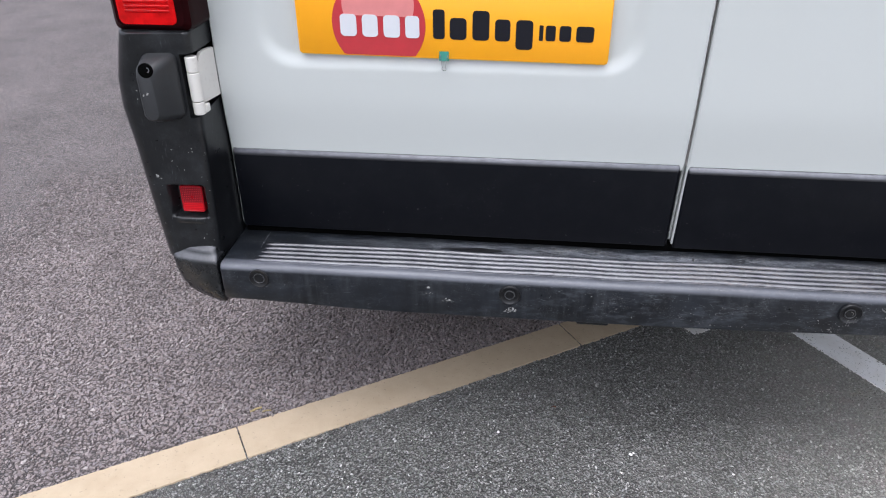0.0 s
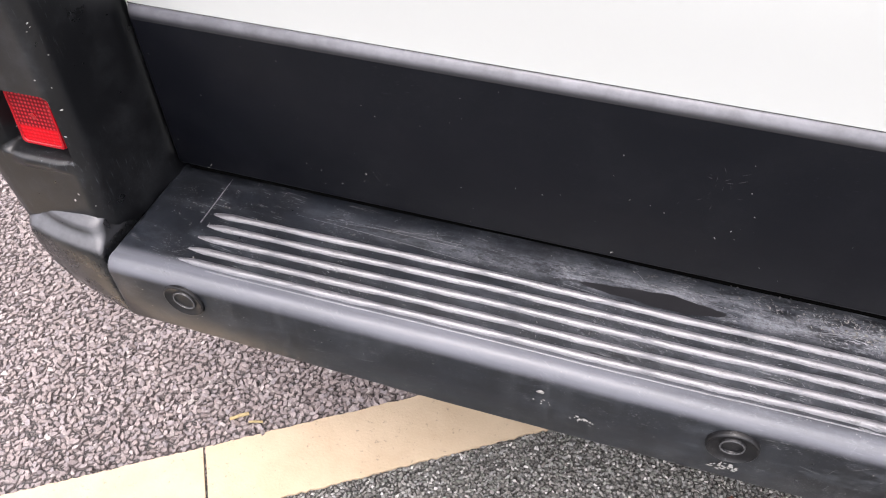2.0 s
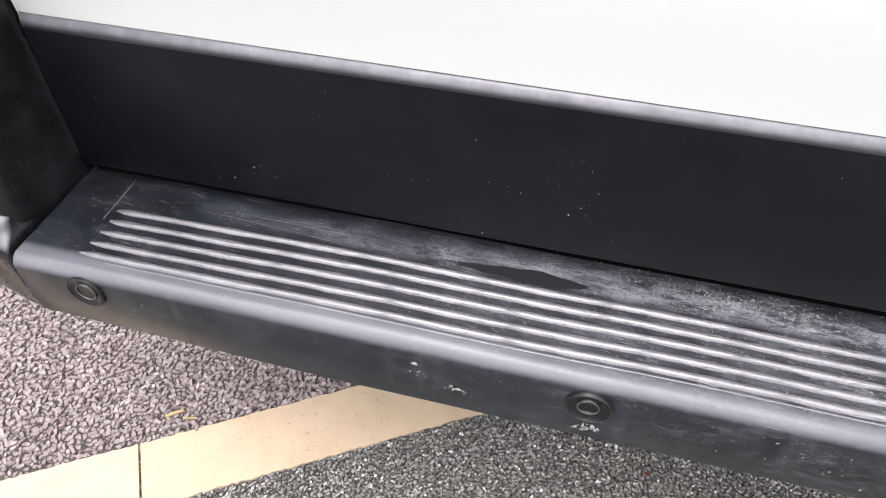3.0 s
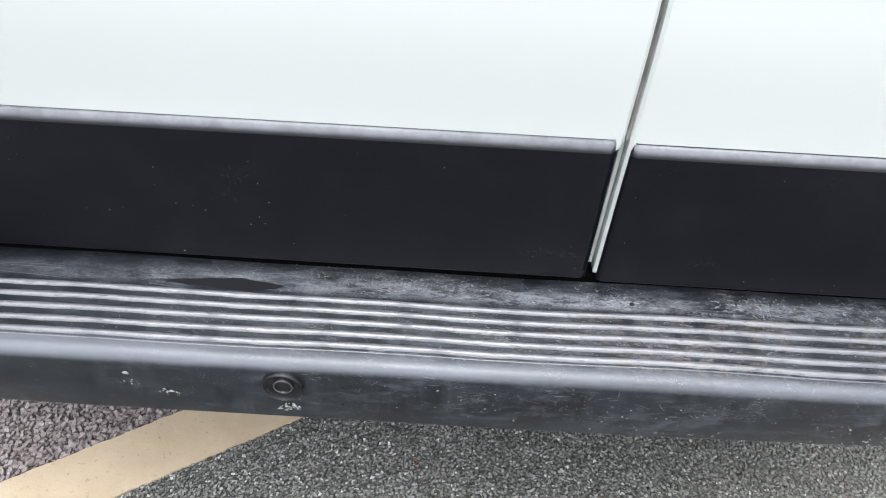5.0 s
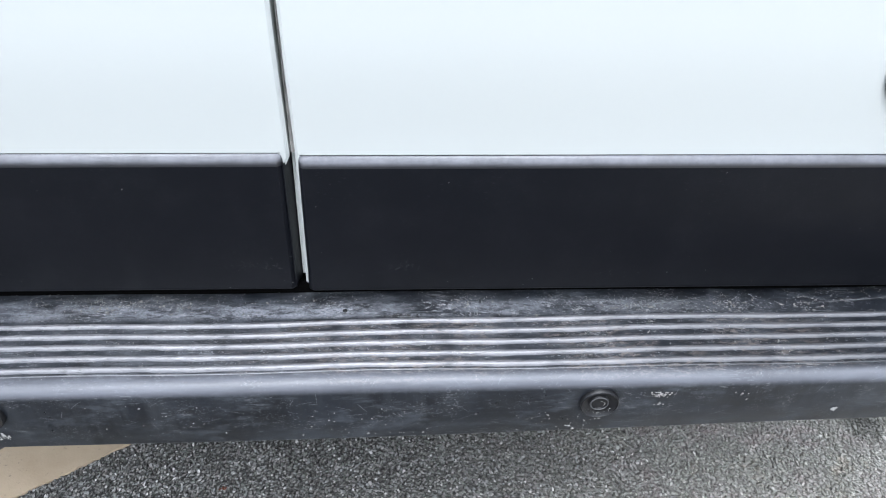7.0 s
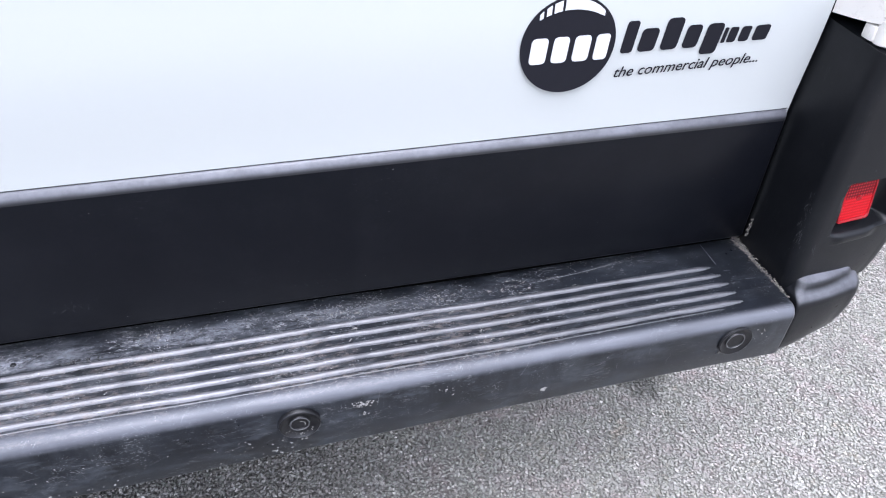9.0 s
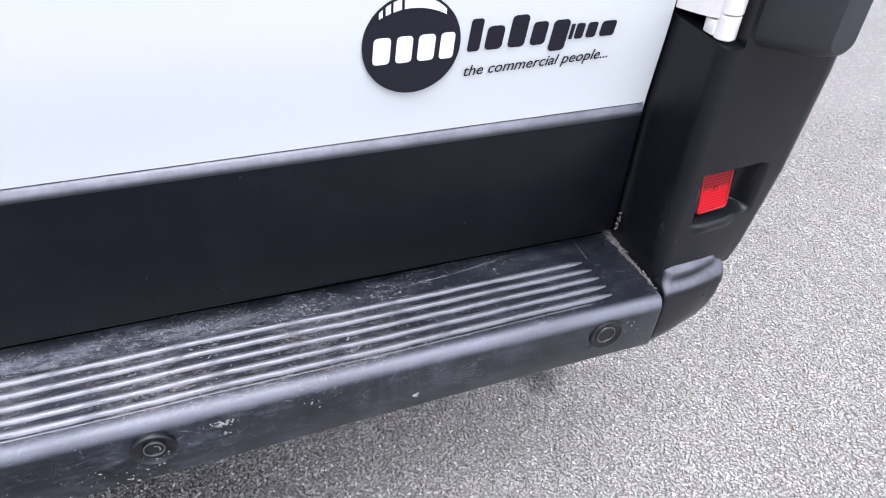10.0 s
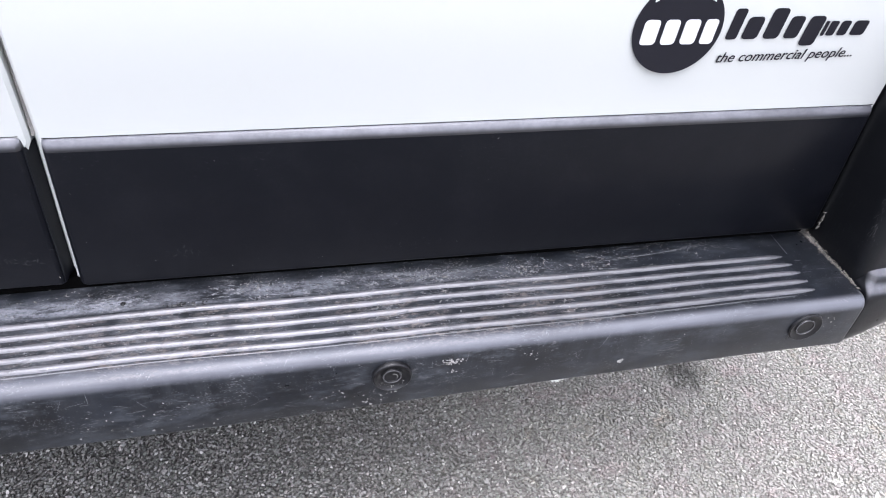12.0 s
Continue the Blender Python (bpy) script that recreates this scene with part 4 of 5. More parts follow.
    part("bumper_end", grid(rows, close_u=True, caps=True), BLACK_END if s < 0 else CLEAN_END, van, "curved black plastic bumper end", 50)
    part("bumper_gap", box(min(ex_in, ex_in - s * 0.006), max(ex_in, ex_in - s * 0.006), -0.06, 0.05, 0.376, 0.452, 0.0), DARK_GAP, van, "dark joint beside the step")


corner(-1)
corner(1)

# ---- plate on the recessed door ----
PY = -0.006
plate = thing("show_plate", (-0.416, PY, 0.833), "amber show plate with red disc and printed bars", "plate")
outline = round_rect(-0.6755, -0.1575, 0.0, 0.111, 0.006)
outline = [(x, 0.8325 + z - 0.0068 * (x + 0.6755) / 0.518) for x, z in outline]
part("plate_board", prism(outline, PY, PY + 0.006, 0.0008), PLATE_AMBER, plate, "glossy amber plastic board")


def plate_z(x, z):
    return z - 0.0068 * (x + 0.6755) / 0.518


def clip_disc(cx, cz, r, zlo, zhi):
    return [(x, min(zhi, max(zlo, z))) for x, z in ring_points(cx, cz, r, 64)]


def printed(name, outline, y, material, parent, thick=0.0006):
    return part(name, prism(outline, y - thick, y, 0.0), material, parent)


disc = [(x, plate_z(x, z)) for x, z in clip_disc(-0.5365, 0.885, 0.0785, 0.8345, 0.940)]
printed("red_disc", disc, PY - 0.0002, PLATE_RED, plate)
shine = [(x, plate_z(x, z)) for x, z in clip_disc(-0.5365, 0.918, 0.060, 0.899, 0.9395)]
printed("pale_shine", shine, PY - 0.0009, PLATE_PINK, plate)


def word_bars(name, widths, x0, x1, z0, z1, y, material, parent, ups=(), downs=(), lean=0.1, gap=0.26, shift=None):
    """Plain rounded bars, one for each character, in place of a brand's lettering."""
    total = sum(widths)
    x = x0
    for i, w in enumerate(widths):
        wide = (x1 - x0) * w / total
        h = z1 - z0
        top = z1 + (0.36 * h if i in ups else 0)
        low = z0 - (0.36 * h if i in downs else 0)
        g = wide * gap * 0.5
        o = round_rect(x + g, x + wide - g, low, top, min(wide, h) * 0.18, 3)
        o = [(a + lean * (b - z0), b) for a, b in o]
        if shift:
            o = [(a, shift(a, b)) for a, b in o]
        printed(name, o, y, material, parent)
        x += wide


word_bars("white_bar", (1.0, 0.95, 1.0, 0.85), -0.606, -0.464, 0.865, 0.901, PY - 0.0016, PRINT_WHITE, plate, lean=0.0, shift=plate_z)
word_bars("dark_bar", (0.7, 1.0, 1.0, 0.9, 1.0), -0.449, -0.277, 0.865, 0.900, PY - 0.0003, PRINT_DARK, plate, ups=(0, 2), downs=(4,), lean=0.0, shift=plate_z)
word_bars("dark_bar", (0.35, 0.85, 1.0, 1.5), -0.273, -0.179, 0.868, 0.893, PY - 0.0003, PRINT_DARK, plate, lean=0.0, shift=plate_z)

# binder clip on the plate's lower edge
clip = thing("binder_clip", (-0.427, PY, 0.8270), "small green binder clip with wire handle on the plate", "clip")
part("clip_body", grid([[(-0.4355, y, z), (-0.4195, y, z)] for y, z in ((PY - 0.0012, 0.8415), (PY - 0.0045, 0.8265), (PY + 0.008, 0.8245), (PY + 0.0075, 0.8400), (PY + 0.0068, 0.8400), (PY + 0.0072, 0.8255), (PY - 0.0036, 0.8275), (PY - 0.0006, 0.8415))], caps=False), CLIP_GREEN, clip)
part("clip_handle", tube([(-0.4335, PY - 0.004, 0.8370), (-0.4315, PY - 0.005, 0.8240), (-0.4300, PY - 0.005, 0.8160), (-0.4310, PY - 0.005, 0.8125), (-0.4285, PY - 0.005, 0.8105), (-0.4250, PY - 0.005, 0.8105), (-0.4235, PY - 0.005, 0.8130), (-0.4250, PY - 0.005, 0.8160), (-0.4235, PY - 0.005, 0.8240), (-0.4215, PY - 0.004, 0.8370)], 0.0007, 6), CLIP_WIRE, clip, "thin wire handle")

# ---- decal on the plain door ----
DY = DOOR_Y - 0.0003
decal = thing("door_decal", (0.63, DY, 0.72), "dark printed dealer decal on the white door", "decal")
DCX, DCZ, DR = 0.5535, 0.7360, 0.0432
printed("dark_disc", ring_points(DCX, DCZ, DR, 64), DY, PRINT_DARK, decal)


def crescent(a0, a1, z_arc, k=20):
    up = [(DCX + (DR - 0.0022) * math.sin(a0 + (a1 - a0) * i / k), DCZ + (DR - 0.0022) * math.cos(a0 + (a1 - a0) * i / k)) for i in range(k + 1)]
    lo = [(x, DCZ + z_arc - 9.0 * (x - DCX) ** 2) for x, z in up]
    return [(x, max(z, zl + 0.0003)) for (x, z), (_, zl) in zip(up, lo)] + [(x, zl) for x, zl in lo[::-1]]


for a0, a1 in ((-0.18, 0.78), (-0.42, -0.24), (-0.60, -0.48), (-0.78, -0.68)):
    printed("white_patch", crescent(a0, a1, 0.0320), DY - 0.0007, PRINT_WHITE, decal)
word_bars("white_bar", (1.0, 0.95, 1.0, 0.85), 0.516, 0.592, 0.7215, 0.7445, DY - 0.0007, PRINT_WHITE, decal, lean=0.08)
word_bars("dark_bar", (0.7, 1.0, 1.0, 0.9, 1.0), 0.6015, 0.702, 0.7245, 0.7460, DY, PRINT_DARK, decal, ups=(0, 2), downs=(4,), lean=0.1)
word_bars("dark_bar", (0.35, 0.85, 1.0, 1.5), 0.7010, 0.7505, 0.7265, 0.7410, DY, PRINT_DARK, decal, lean=0.1)


def lettering(text, x0, z0, width, y, shear, material, parent, name):
    cu = bpy.data.curves.new(name, "FONT")
    cu.body, cu.size, cu.shear, cu.extrude, cu.resolution_u = text, 0.02, shear, 0.0002, 3
    tmp = new(name + "_curve", cu)
    bpy.context.view_layer.update()
    me = bpy.data.meshes.new_from_object(tmp.evaluated_get(bpy.context.evaluated_depsgraph_get()))
    bpy.data.objects.remove(tmp)
    bm = bmesh.new()
    bm.from_mesh(me)
    bpy.data.meshes.remove(me)
    xs = [v.co.x for v in bm.verts]
    k = width / (max(xs) - min(xs))
    for v in bm.verts:
        v.co = Vector((x0 + (v.co.x - min(xs)) * k, y - v.co.z, z0 + v.co.y * k + 0.02 * (v.co.x - min(xs)) * k))
    return part(name, bm, material, parent)


lettering("the commercial people...", 0.6030, 0.7010, 0.1450, DY - 0.0002, 0.25, PRINT_DARK, decal, "slogan_lettering")
# the lettering lies against the door, which curves in towards its lower edge
for ob in decal.children:
    if PLACE[ob].x > 0.598:
        for v in ob.data.vertices:
            v.co.y += max(0.0, 0.0012 - 0.055 * (v.co.z + PLACE[ob].z - 0.72))


# ---- dirt on the step bumper ----
def blob(bm, rnd, centre, u, v, size, lift, stretch=1.0):
    """A small irregular fleck lying on a surface spanned by u and v."""
    k = rnd.choice((5, 6, 7, 8))
    up = u.cross(v).normalized() * lift
    a0 = rnd.uniform(0, 6.28)
    ring = []
    for i in range(k):
        a = 2 * math.pi * i / k
        r = size * rnd.uniform(0.45, 1.1)
        q, w = r * math.cos(a) * stretch, r * math.sin(a)
        ring.append(bm.verts.new(centre + u * (q * math.cos(a0) - w * math.sin(a0)) + v * (q * math.sin(a0) + w * math.cos(a0)) + up * 0.3))
    top = bm.verts.new(centre + up)
    for i in range(k):
        bm.faces.new((ring[i], ring[(i + 1) % k], top))


def scratch(bm, rnd, start, u, v, angle, length, width, lift):
    d = u * math.cos(angle) + v * math.sin(angle)
    side_v = u * -math.sin(angle) + v * math.cos(angle)
    up = u.cross(v).normalized() * lift
    k, bend, prev = 6, rnd.uniform(-0.15, 0.15), None
    for i in range(k + 1):
        t = i / k
        w = width * math.sin(math.pi * (0.08 + 0.84 * t)) * rnd.uniform(0.6, 1.0)
        c = start + d * (length * t) + side_v * (bend * length * t * t) + up
        pair = (bm.verts.new(c + side_v * w * 0.5), bm.verts.new(c - side_v * w * 0.5))
        if prev:
            bm.faces.new((prev[0], pair[0], pair[1], prev[1]))
        prev = pair


FACE = (Vector((1, SKEW, 0)).normalized(), Vector((0, 0.012, 1)).normalized())
TOP = (Vector((1, 0, 0)), Vector((0, 1, 0)))


def on_face(x, z):
    return Vector((x, -0.1134 + SKEW * x + 0.012 * (0.43 - z), z))


rnd = random.Random(11)
bm = bmesh.new()
for x, z, size, count, spread in ((-0.445, 0.4405, 0.0026, 6, 0.0013), (-0.443, 0.428, 0.0010, 7, 0.006), (-0.411, 0.4175, 0.0013, 18, 0.0035), (-0.406, 0.411, 0.0010, 8, 0.006), (-0.294, 0.4005, 0.0016, 22, 0.0055), (-0.291, 0.4035, 0.0026, 2, 0.0015), (0.349, 0.4455, 0.0015, 42, 0.0060), (0.349, 0.430, 0.0012, 9, 0.0025), (0.532, 0.4150, 0.0026, 6, 0.0013), (0.43, 0.440, 0.0013, 8, 0.010), (0.03, 0.400, 0.0014, 14, 0.03), (0.10, 0.395, 0.0013, 10, 0.03), (0.289, 0.414, 0.0013, 9, 0.010), (0.775, 0.440, 0.0013, 8, 0.010), (0.22, 0.405, 0.0013, 14, 0.02), (0.28, 0.394, 0.0013, 16, 0.02), (-0.13, 0.405, 0.0014, 10, 0.03)):
    for _ in range(count):
        blob(bm, rnd, on_face(x + rnd.gauss(0, spread), min(0.448, max(0.393, z + rnd.gauss(0, spread * 0.5)))), *FACE, size * rnd.uniform(0.35, 1.0), 0.0005, rnd.uniform(1, 1.8))
for _ in range(45):
    blob(bm, rnd, on_face(rnd.uniform(-0.82, 0.79), rnd.uniform(0.393, 0.448)), *FACE, 0.0008 * rnd.uniform(0.4, 1.1), 0.0005)
specks = part("dirt_specks", bm, SPECK_WHITE)
tagged(specks, "white droppings and chalky specks on the bumper face", "dirt", kind="stuff")

bm = bmesh.new()
for _ in range(230):
    x = rnd.uniform(-0.83, 0.70) if rnd.random() < 0.4 else rnd.gauss(0.20, 0.26)
    if -0.83 < x < 0.72:
        y = rnd.uniform(-0.094, 0.012)
        blob(bm, rnd, Vector((x, y, STEP_Z + 0.0009)), *TOP, 0.0007 * rnd.uniform(0.35, 1.3), 0.0006, rnd.uniform(1, 3))
for x, y, size, count, spread in ((-0.224, 0.001, 0.0022, 60, 0.020), (-0.164, 0.000, 0.0022, 60, 0.020), (-0.02, -0.004, 0.0016, 30, 0.03), (0.166, 0.000, 0.0020, 40, 0.022), (0.335, -0.009, 0.0022, 70, 0.020), (0.447, -0.013, 0.0020, 45, 0.014), (0.529, -0.011, 0.0024, 22, 0.010), (0.607, 0.013, 0.0020, 26, 0.008), (-0.30, 0.012, 0.0014, 20, 0.02), (0.13, -0.078, 0.0016, 40, 0.05), (-0.78, -0.028, 0.0008, 22, 0.02)):
    for _ in range(count):
        yy = min(0.016, max(-0.09, y + rnd.gauss(0, 0.008)))
        size *= 0.97
        blob(bm, rnd, Vector((x + rnd.gauss(0, spread), yy, STEP_Z + 0.0009)), *TOP, size * rnd.uniform(0.3, 1.0), 0.0008, rnd.uniform(1, 2.5))
# fine crumbs over the trodden part of the step, thickest under the doors
for _ in range(520):
    x = rnd.uniform(-0.55, 0.68)
    y = 0.010 - abs(rnd.gauss(0, 0.014))
    if y > -0.024 and math.sin(x * 21) + math.sin(x * 47 + 1) + rnd.uniform(-1, 1) > -0.2:
        blob(bm, rnd, Vector((x, y, STEP_Z + 0.0010)), *TOP, 0.0006 * rnd.uniform(0.4, 1.3), 0.0005, rnd.uniform(1, 4))
# crumbs caught behind the ribs
for _ in range(90):
    x = rnd.gauss(0.30, 0.22)
    if -0.6 < x < 0.74:
        rib_y = rnd.choice((-0.0250, -0.0250, -0.0375, -0.0520, -0.0670)) + SKEW * x
        blob(bm, rnd, Vector((x, rib_y + rnd.gauss(0, 0.0012), STEP_Z + 0.0012)), *TOP, 0.0009 * rnd.uniform(0.3, 1.3), 0.0006, rnd.uniform(1, 4))
# droplets of dirt on the third sensor
for _ in range(16):
    a = rnd.uniform(-2.7, -0.5)
    r = rnd.uniform(0.0115, 0.0155)
    blob(bm, rnd, Vector((0.2882 + r * math.cos(a), -0.1162 + SKEW * 0.288, 0.4350 + r * math.sin(a))), *FACE, 0.0009 * rnd.uniform(0.4, 1.2), 0.0008)
for i in range(9):
    a = 0.25 * i - 0.5
    blob(bm, rnd, Vector((0.2890 + 0.0042 * math.cos(a), -0.1158 + SKEW * 0.288, 0.4350 + 0.0042 * math.sin(a))), *FACE, 0.0010 * rnd.uniform(0.6, 1.0), 0.0007)
crumbs = part("dirt_crumbs", bm, flat("dirt_crumbs", (0.245, 0.24, 0.23), 0.95, spread=0.75, scale=260))
tagged(crumbs, "pale grey crumbs of dirt on the step", "dirt", kind="stuff")

bm = bmesh.new()
# dirt packed along the corner joint, thickest by the door
for _ in range(330):
    t = rnd.random() ** 1.3
    wide = 0.0026 * (1 - t) + 0.0009
    blob(bm, rnd, Vector((0.8095 + 0.003 * t + rnd.gauss(0, wide), 0.020 - 0.108 * t, STEP_Z + 0.0006)), *TOP, 0.0011 * rnd.uniform(0.2, 1.5) * (1.15 - 0.5 * t), 0.0010, rnd.uniform(1, 3))
for _ in range(60):
    t = rnd.random()
    blob(bm, rnd, Vector((0.8118 - 0.004 * rnd.random(), -0.0010, STEP_Z + 0.018 + 0.026 * t * t)), Vector((1, 0, 0)), Vector((0, 0, 1)), 0.0008 * rnd.uniform(0.3, 1.3), 0.0007, rnd.uniform(1, 3))
packed = part("packed_dirt", bm, flat("packed_dirt", (0.20, 0.185, 0.165), 0.95, spread=0.75, scale=500))
tagged(packed, "grey-brown dirt packed in the joint beside the step", "dirt", kind="stuff")

bm = bmesh.new()
for _ in range(125):
    scratch(bm, rnd, on_face(rnd.gauss(0.15, 0.33) if rnd.random() < 0.8 else rnd.uniform(-0.8, 0.78), rnd.uniform(0.398, 0.446)), *FACE, rnd.gauss(0, 0.25) if rnd.random() < 0.6 else rnd.uniform(0, 3.1), rnd.uniform(0.003, 0.022), rnd.uniform(0.0002, 0.00045), 0.0002)
for _ in range(40):
    x = rnd.gauss(0.10, 0.30)
    if -0.83 < x < 0.68:
        scratch(bm, rnd, Vector((x, rnd.uniform(-0.022, 0.012), STEP_Z + 0.0006)), *TOP, rnd.uniform(-1.2, 1.2), rnd.uniform(0.004, 0.02), rnd.uniform(0.0002, 0.0005), 0.0004)
for cx, cy, count, spread in ((-0.224, 0.000, 55, 0.022), (-0.164, 0.000, 60, 0.022), (0.335, -0.009, 70, 0.018), (0.447, -0.013, 40, 0.013), (0.166, -0.003, 35, 0.022), (0.529, -0.011, 16, 0.008), (0.05, -0.008, 25, 0.04)):
    for _ in range(count):
        y = cy + rnd.gauss(0, 0.006)
        if -0.024 < y < 0.013:
            scratch(bm, rnd, Vector((cx + rnd.gauss(0, spread), y, STEP_Z + 0.0008)), *TOP, rnd.uniform(0, 6.28), rnd.uniform(0.001, 0.0035), rnd.uniform(0.0006, 0.0014), 0.0004)
for _ in range(260):
    x = rnd.gauss(0.15, 0.32)
    if -0.7 < x < 0.73:
        y = rnd.choice((-0.0378, -0.0523, -0.0670, -0.0815)) + SKEW * x + rnd.gauss(0, 0.0018)
        scratch(bm, rnd, Vector((x, y, STEP_Z + 0.0010)), *TOP, rnd.gauss(0, 0.5), rnd.uniform(0.001, 0.0045), rnd.uniform(0.0004, 0.0010), 0.0004)
for x, y, length, angle in ((-0.70, -0.016, 0.21, -0.030), (-0.66, -0.010, 0.30, -0.020), (-0.52, -0.0225, 0.12, 0.02), (-0.42, -0.0080, 0.16, -0.01), (-0.30, -0.0205, 0.10, 0.03), (0.02, -0.0205, 0.16, 0.01), (0.30, -0.0140, 0.13, 0.03), (0.52, -0.0100, 0.17, 0.02)):
    scratch(bm, rnd, Vector((x, y, STEP_Z + 0.0009)), *TOP, angle, length, 0.0006, 0.0004)
    scratch(bm, rnd, Vector((x + 0.03, y + 0.003, STEP_Z + 0.0009)), *TOP, angle + rnd.uniform(-0.03, 0.03), length * 0.6, 0.0004, 0.0004)
scuffs = part("scuff_marks", bm, flat("pale_scuff", (0.19, 0.195, 0.205), 0.8))
tagged(scuffs, "fine pale scratches in the black bumper plastic", "scratches", kind="stuff")

# a small dark nub and a smear of black gunk on the step
bm = lathe([(0.0026, 0.0), (0.0026, 0.0012), (0.0016, 0.0020), (0.0001, 0.0021)], (0, 0, 0), 10)
bmesh.ops.rotate(bm, verts=bm.verts, cent=(0, 0, 0), matrix=Matrix.Rotation(radians(90), 3, "X"))
bmesh.ops.translate(bm, verts=bm.verts, vec=(0.0362, -0.0140, STEP_Z + 0.0006))
part("nub", bm, SENSOR_BLACK, bumper, "small black plastic nub")
bm = bmesh.new()
for _ in range(40):
    x = 0.096 + rnd.gauss(0, 0.010)
    blob(bm, rnd, Vector((x, -0.0222 + rnd.gauss(0, 0.0014), STEP_Z + 0.0008)), *TOP, 0.0022 * rnd.uniform(0.3, 1.0), 0.0012, rnd.uniform(1, 2.5))
part("gunk", bm, WET_BLACK, bumper, "black oily smear")

# damp dark patch on the step
bm = bmesh.new()
ring = []
for i in range(72):
    a = 2 * math.pi * i / 72
    rag = 1 + 0.10 * math.sin(5 * a + 1) + 0.07 * math.sin(11 * a) + rnd.uniform(-0.05, 0.05)
    taper = 0.55 + 0.45 * smooth(-1.0, 0.3, math.cos(a))
    ring.append(bm.verts.new((-0.376 + 0.060 * math.cos(a) * (1 + 0.02 * math.sin(7 * a)), -0.0195 + 0.0080 * math.sin(a) * rag * taper, STEP_Z + 0.0014)))
bm.faces.new(ring)
patch = part("damp_patch", bm, WET_BLACK, bumper, "dark damp patch")

# ---- asphalt aggregate near the van ----
def stones(name, label, material, binder, x0, x1, y0, y1, pitch, height, side, seed):
    """Close-packed angular stones bedded in the asphalt, on one side of the cream line."""
    rng = np.random.default_rng(seed)
    nx, ny = int((x1 - x0) / pitch), int((y1 - y0) / (pitch * 0.866))
    gx, gy = np.meshgrid(np.arange(nx), np.arange(ny))
    cx = (x0 + (gx + 0.5 * (gy % 2)) * pitch).ravel() + rng.uniform(-0.5, 0.5, nx * ny) * pitch
    cy = (y0 + gy * pitch * 0.866).ravel() + rng.uniform(-0.5, 0.5, nx * ny) * pitch
    d = (cx - LP.x) * LN.x + (cy - LP.y) * LN.y
    # thin out towards the edge of the stretch
    edge = np.minimum(np.minimum(cx - x0, x1 - cx), np.minimum(cy - y0, y1 - cy))
    keep = (d * side > 0.0525) & (rng.uniform(0, 1, cx.size) < np.clip(edge / 0.40 + 0.02, 0, 1) * 0.985)
    cx, cy = cx[keep], cy[keep]
    n, k = cx.size, 6
    # uneven angles make three- to six-sided outlines
    ang = (np.arange(k) / k * 2 * np.pi)[None, :] + rng.uniform(-0.50, 0.50, (n, k))
    rad = pitch * rng.uniform(0.40, 0.70, (n, 1)) * rng.uniform(0.75, 1.25, (n, k))
    turn, long = rng.uniform(0, 3.14, (n, 1)), rng.uniform(1.0, 1.5, (n, 1))
    ax, ay = rad * np.cos(ang) * long, rad * np.sin(ang) / long ** 0.5
    dx, dy = ax * np.cos(turn) - ay * np.sin(turn), ax * np.sin(turn) + ay * np.cos(turn)
    tilt = rng.normal(0, 0.26, (n, 2))
    top = height * rng.uniform(0.25, 1.0, (n, 1))
    verts = np.zeros((n, 2 * k + 1, 3))
    for j, (f, base) in enumerate(((1.14, False), (0.80, True))):
        qx, qy = dx * f, dy * f
        verts[:, j * k:(j + 1) * k, 0] = cx[:, None] + qx
        verts[:, j * k:(j + 1) * k, 1] = cy[:, None] + qy
        verts[:, j * k:(j + 1) * k, 2] = np.maximum(0.0002, top + qx * tilt[:, :1] + qy * tilt[:, 1:]) if base else -0.001
    verts[:, 2 * k, 0], verts[:, 2 * k, 1] = cx + rng.normal(0, 0.15, n) * pitch, cy + rng.normal(0, 0.15, n) * pitch
    verts[:, 2 * k, 2] = top[:, 0] + height * rng.uniform(0.05, 0.30, n)
    skirt = [(i, (i + 1) % k, k + (i + 1) % k, k + i) for i in range(k)]
    crown = [(k + i, k + (i + 1) % k, 2 * k) for i in range(k)]
    one = np.array([c for f in skirt + crown for c in f])
    sizes = np.tile([len(f) for f in skirt + crown], n)
    loops = (one[None] + (np.arange(n) * (2 * k + 1))[:, None]).ravel()
    me = bpy.data.meshes.new(name)
    me.vertices.add(n * (2 * k + 1))
    me.vertices.foreach_set("co", verts.astype(np.float32).ravel())
    me.loops.add(loops.size)
    me.loops.foreach_set("vertex_index", loops.astype(np.int32))
    me.polygons.add(sizes.size)
    me.polygons.foreach_set("loop_start", (np.cumsum(sizes) - sizes).astype(np.int32))
    me.polygons.foreach_set("loop_total", sizes.astype(np.int32))
    me.polygons.foreach_set("use_smooth", [False] * sizes.size)
    me.update(calc_edges=True)
    me.materials.append(material)
    me.materials.append(binder)
    me.polygons.foreach_set("material_index", np.tile([1] * k + [0] * k, n).astype(np.int32))
    return tagged(new(name, me), label, "gravel", kind="stuff")


stones("coarse_aggregate", "coarse lilac-grey stones bedded in the worn asphalt", STONE_OLD, BITUMEN_OLD, -2.1, 0.3, -0.42, 1.25, 0.0076, 0.0046, 1, 3)
stones("fine_aggregate", "fine grey stones bedded in the newer asphalt", STONE_NEW, BITUMEN_NEW, -0.95, 2.35, -0.42, 0.85, 0.0048, 0.0036, -1, 4)


# ---- litter on the asphalt ----
def straw(points, r):
    o = part("dry_leaf", tube(points, r, 6), STRAW)
    return tagged(o, "curled dry straw-coloured leaf on the asphalt", "leaf")


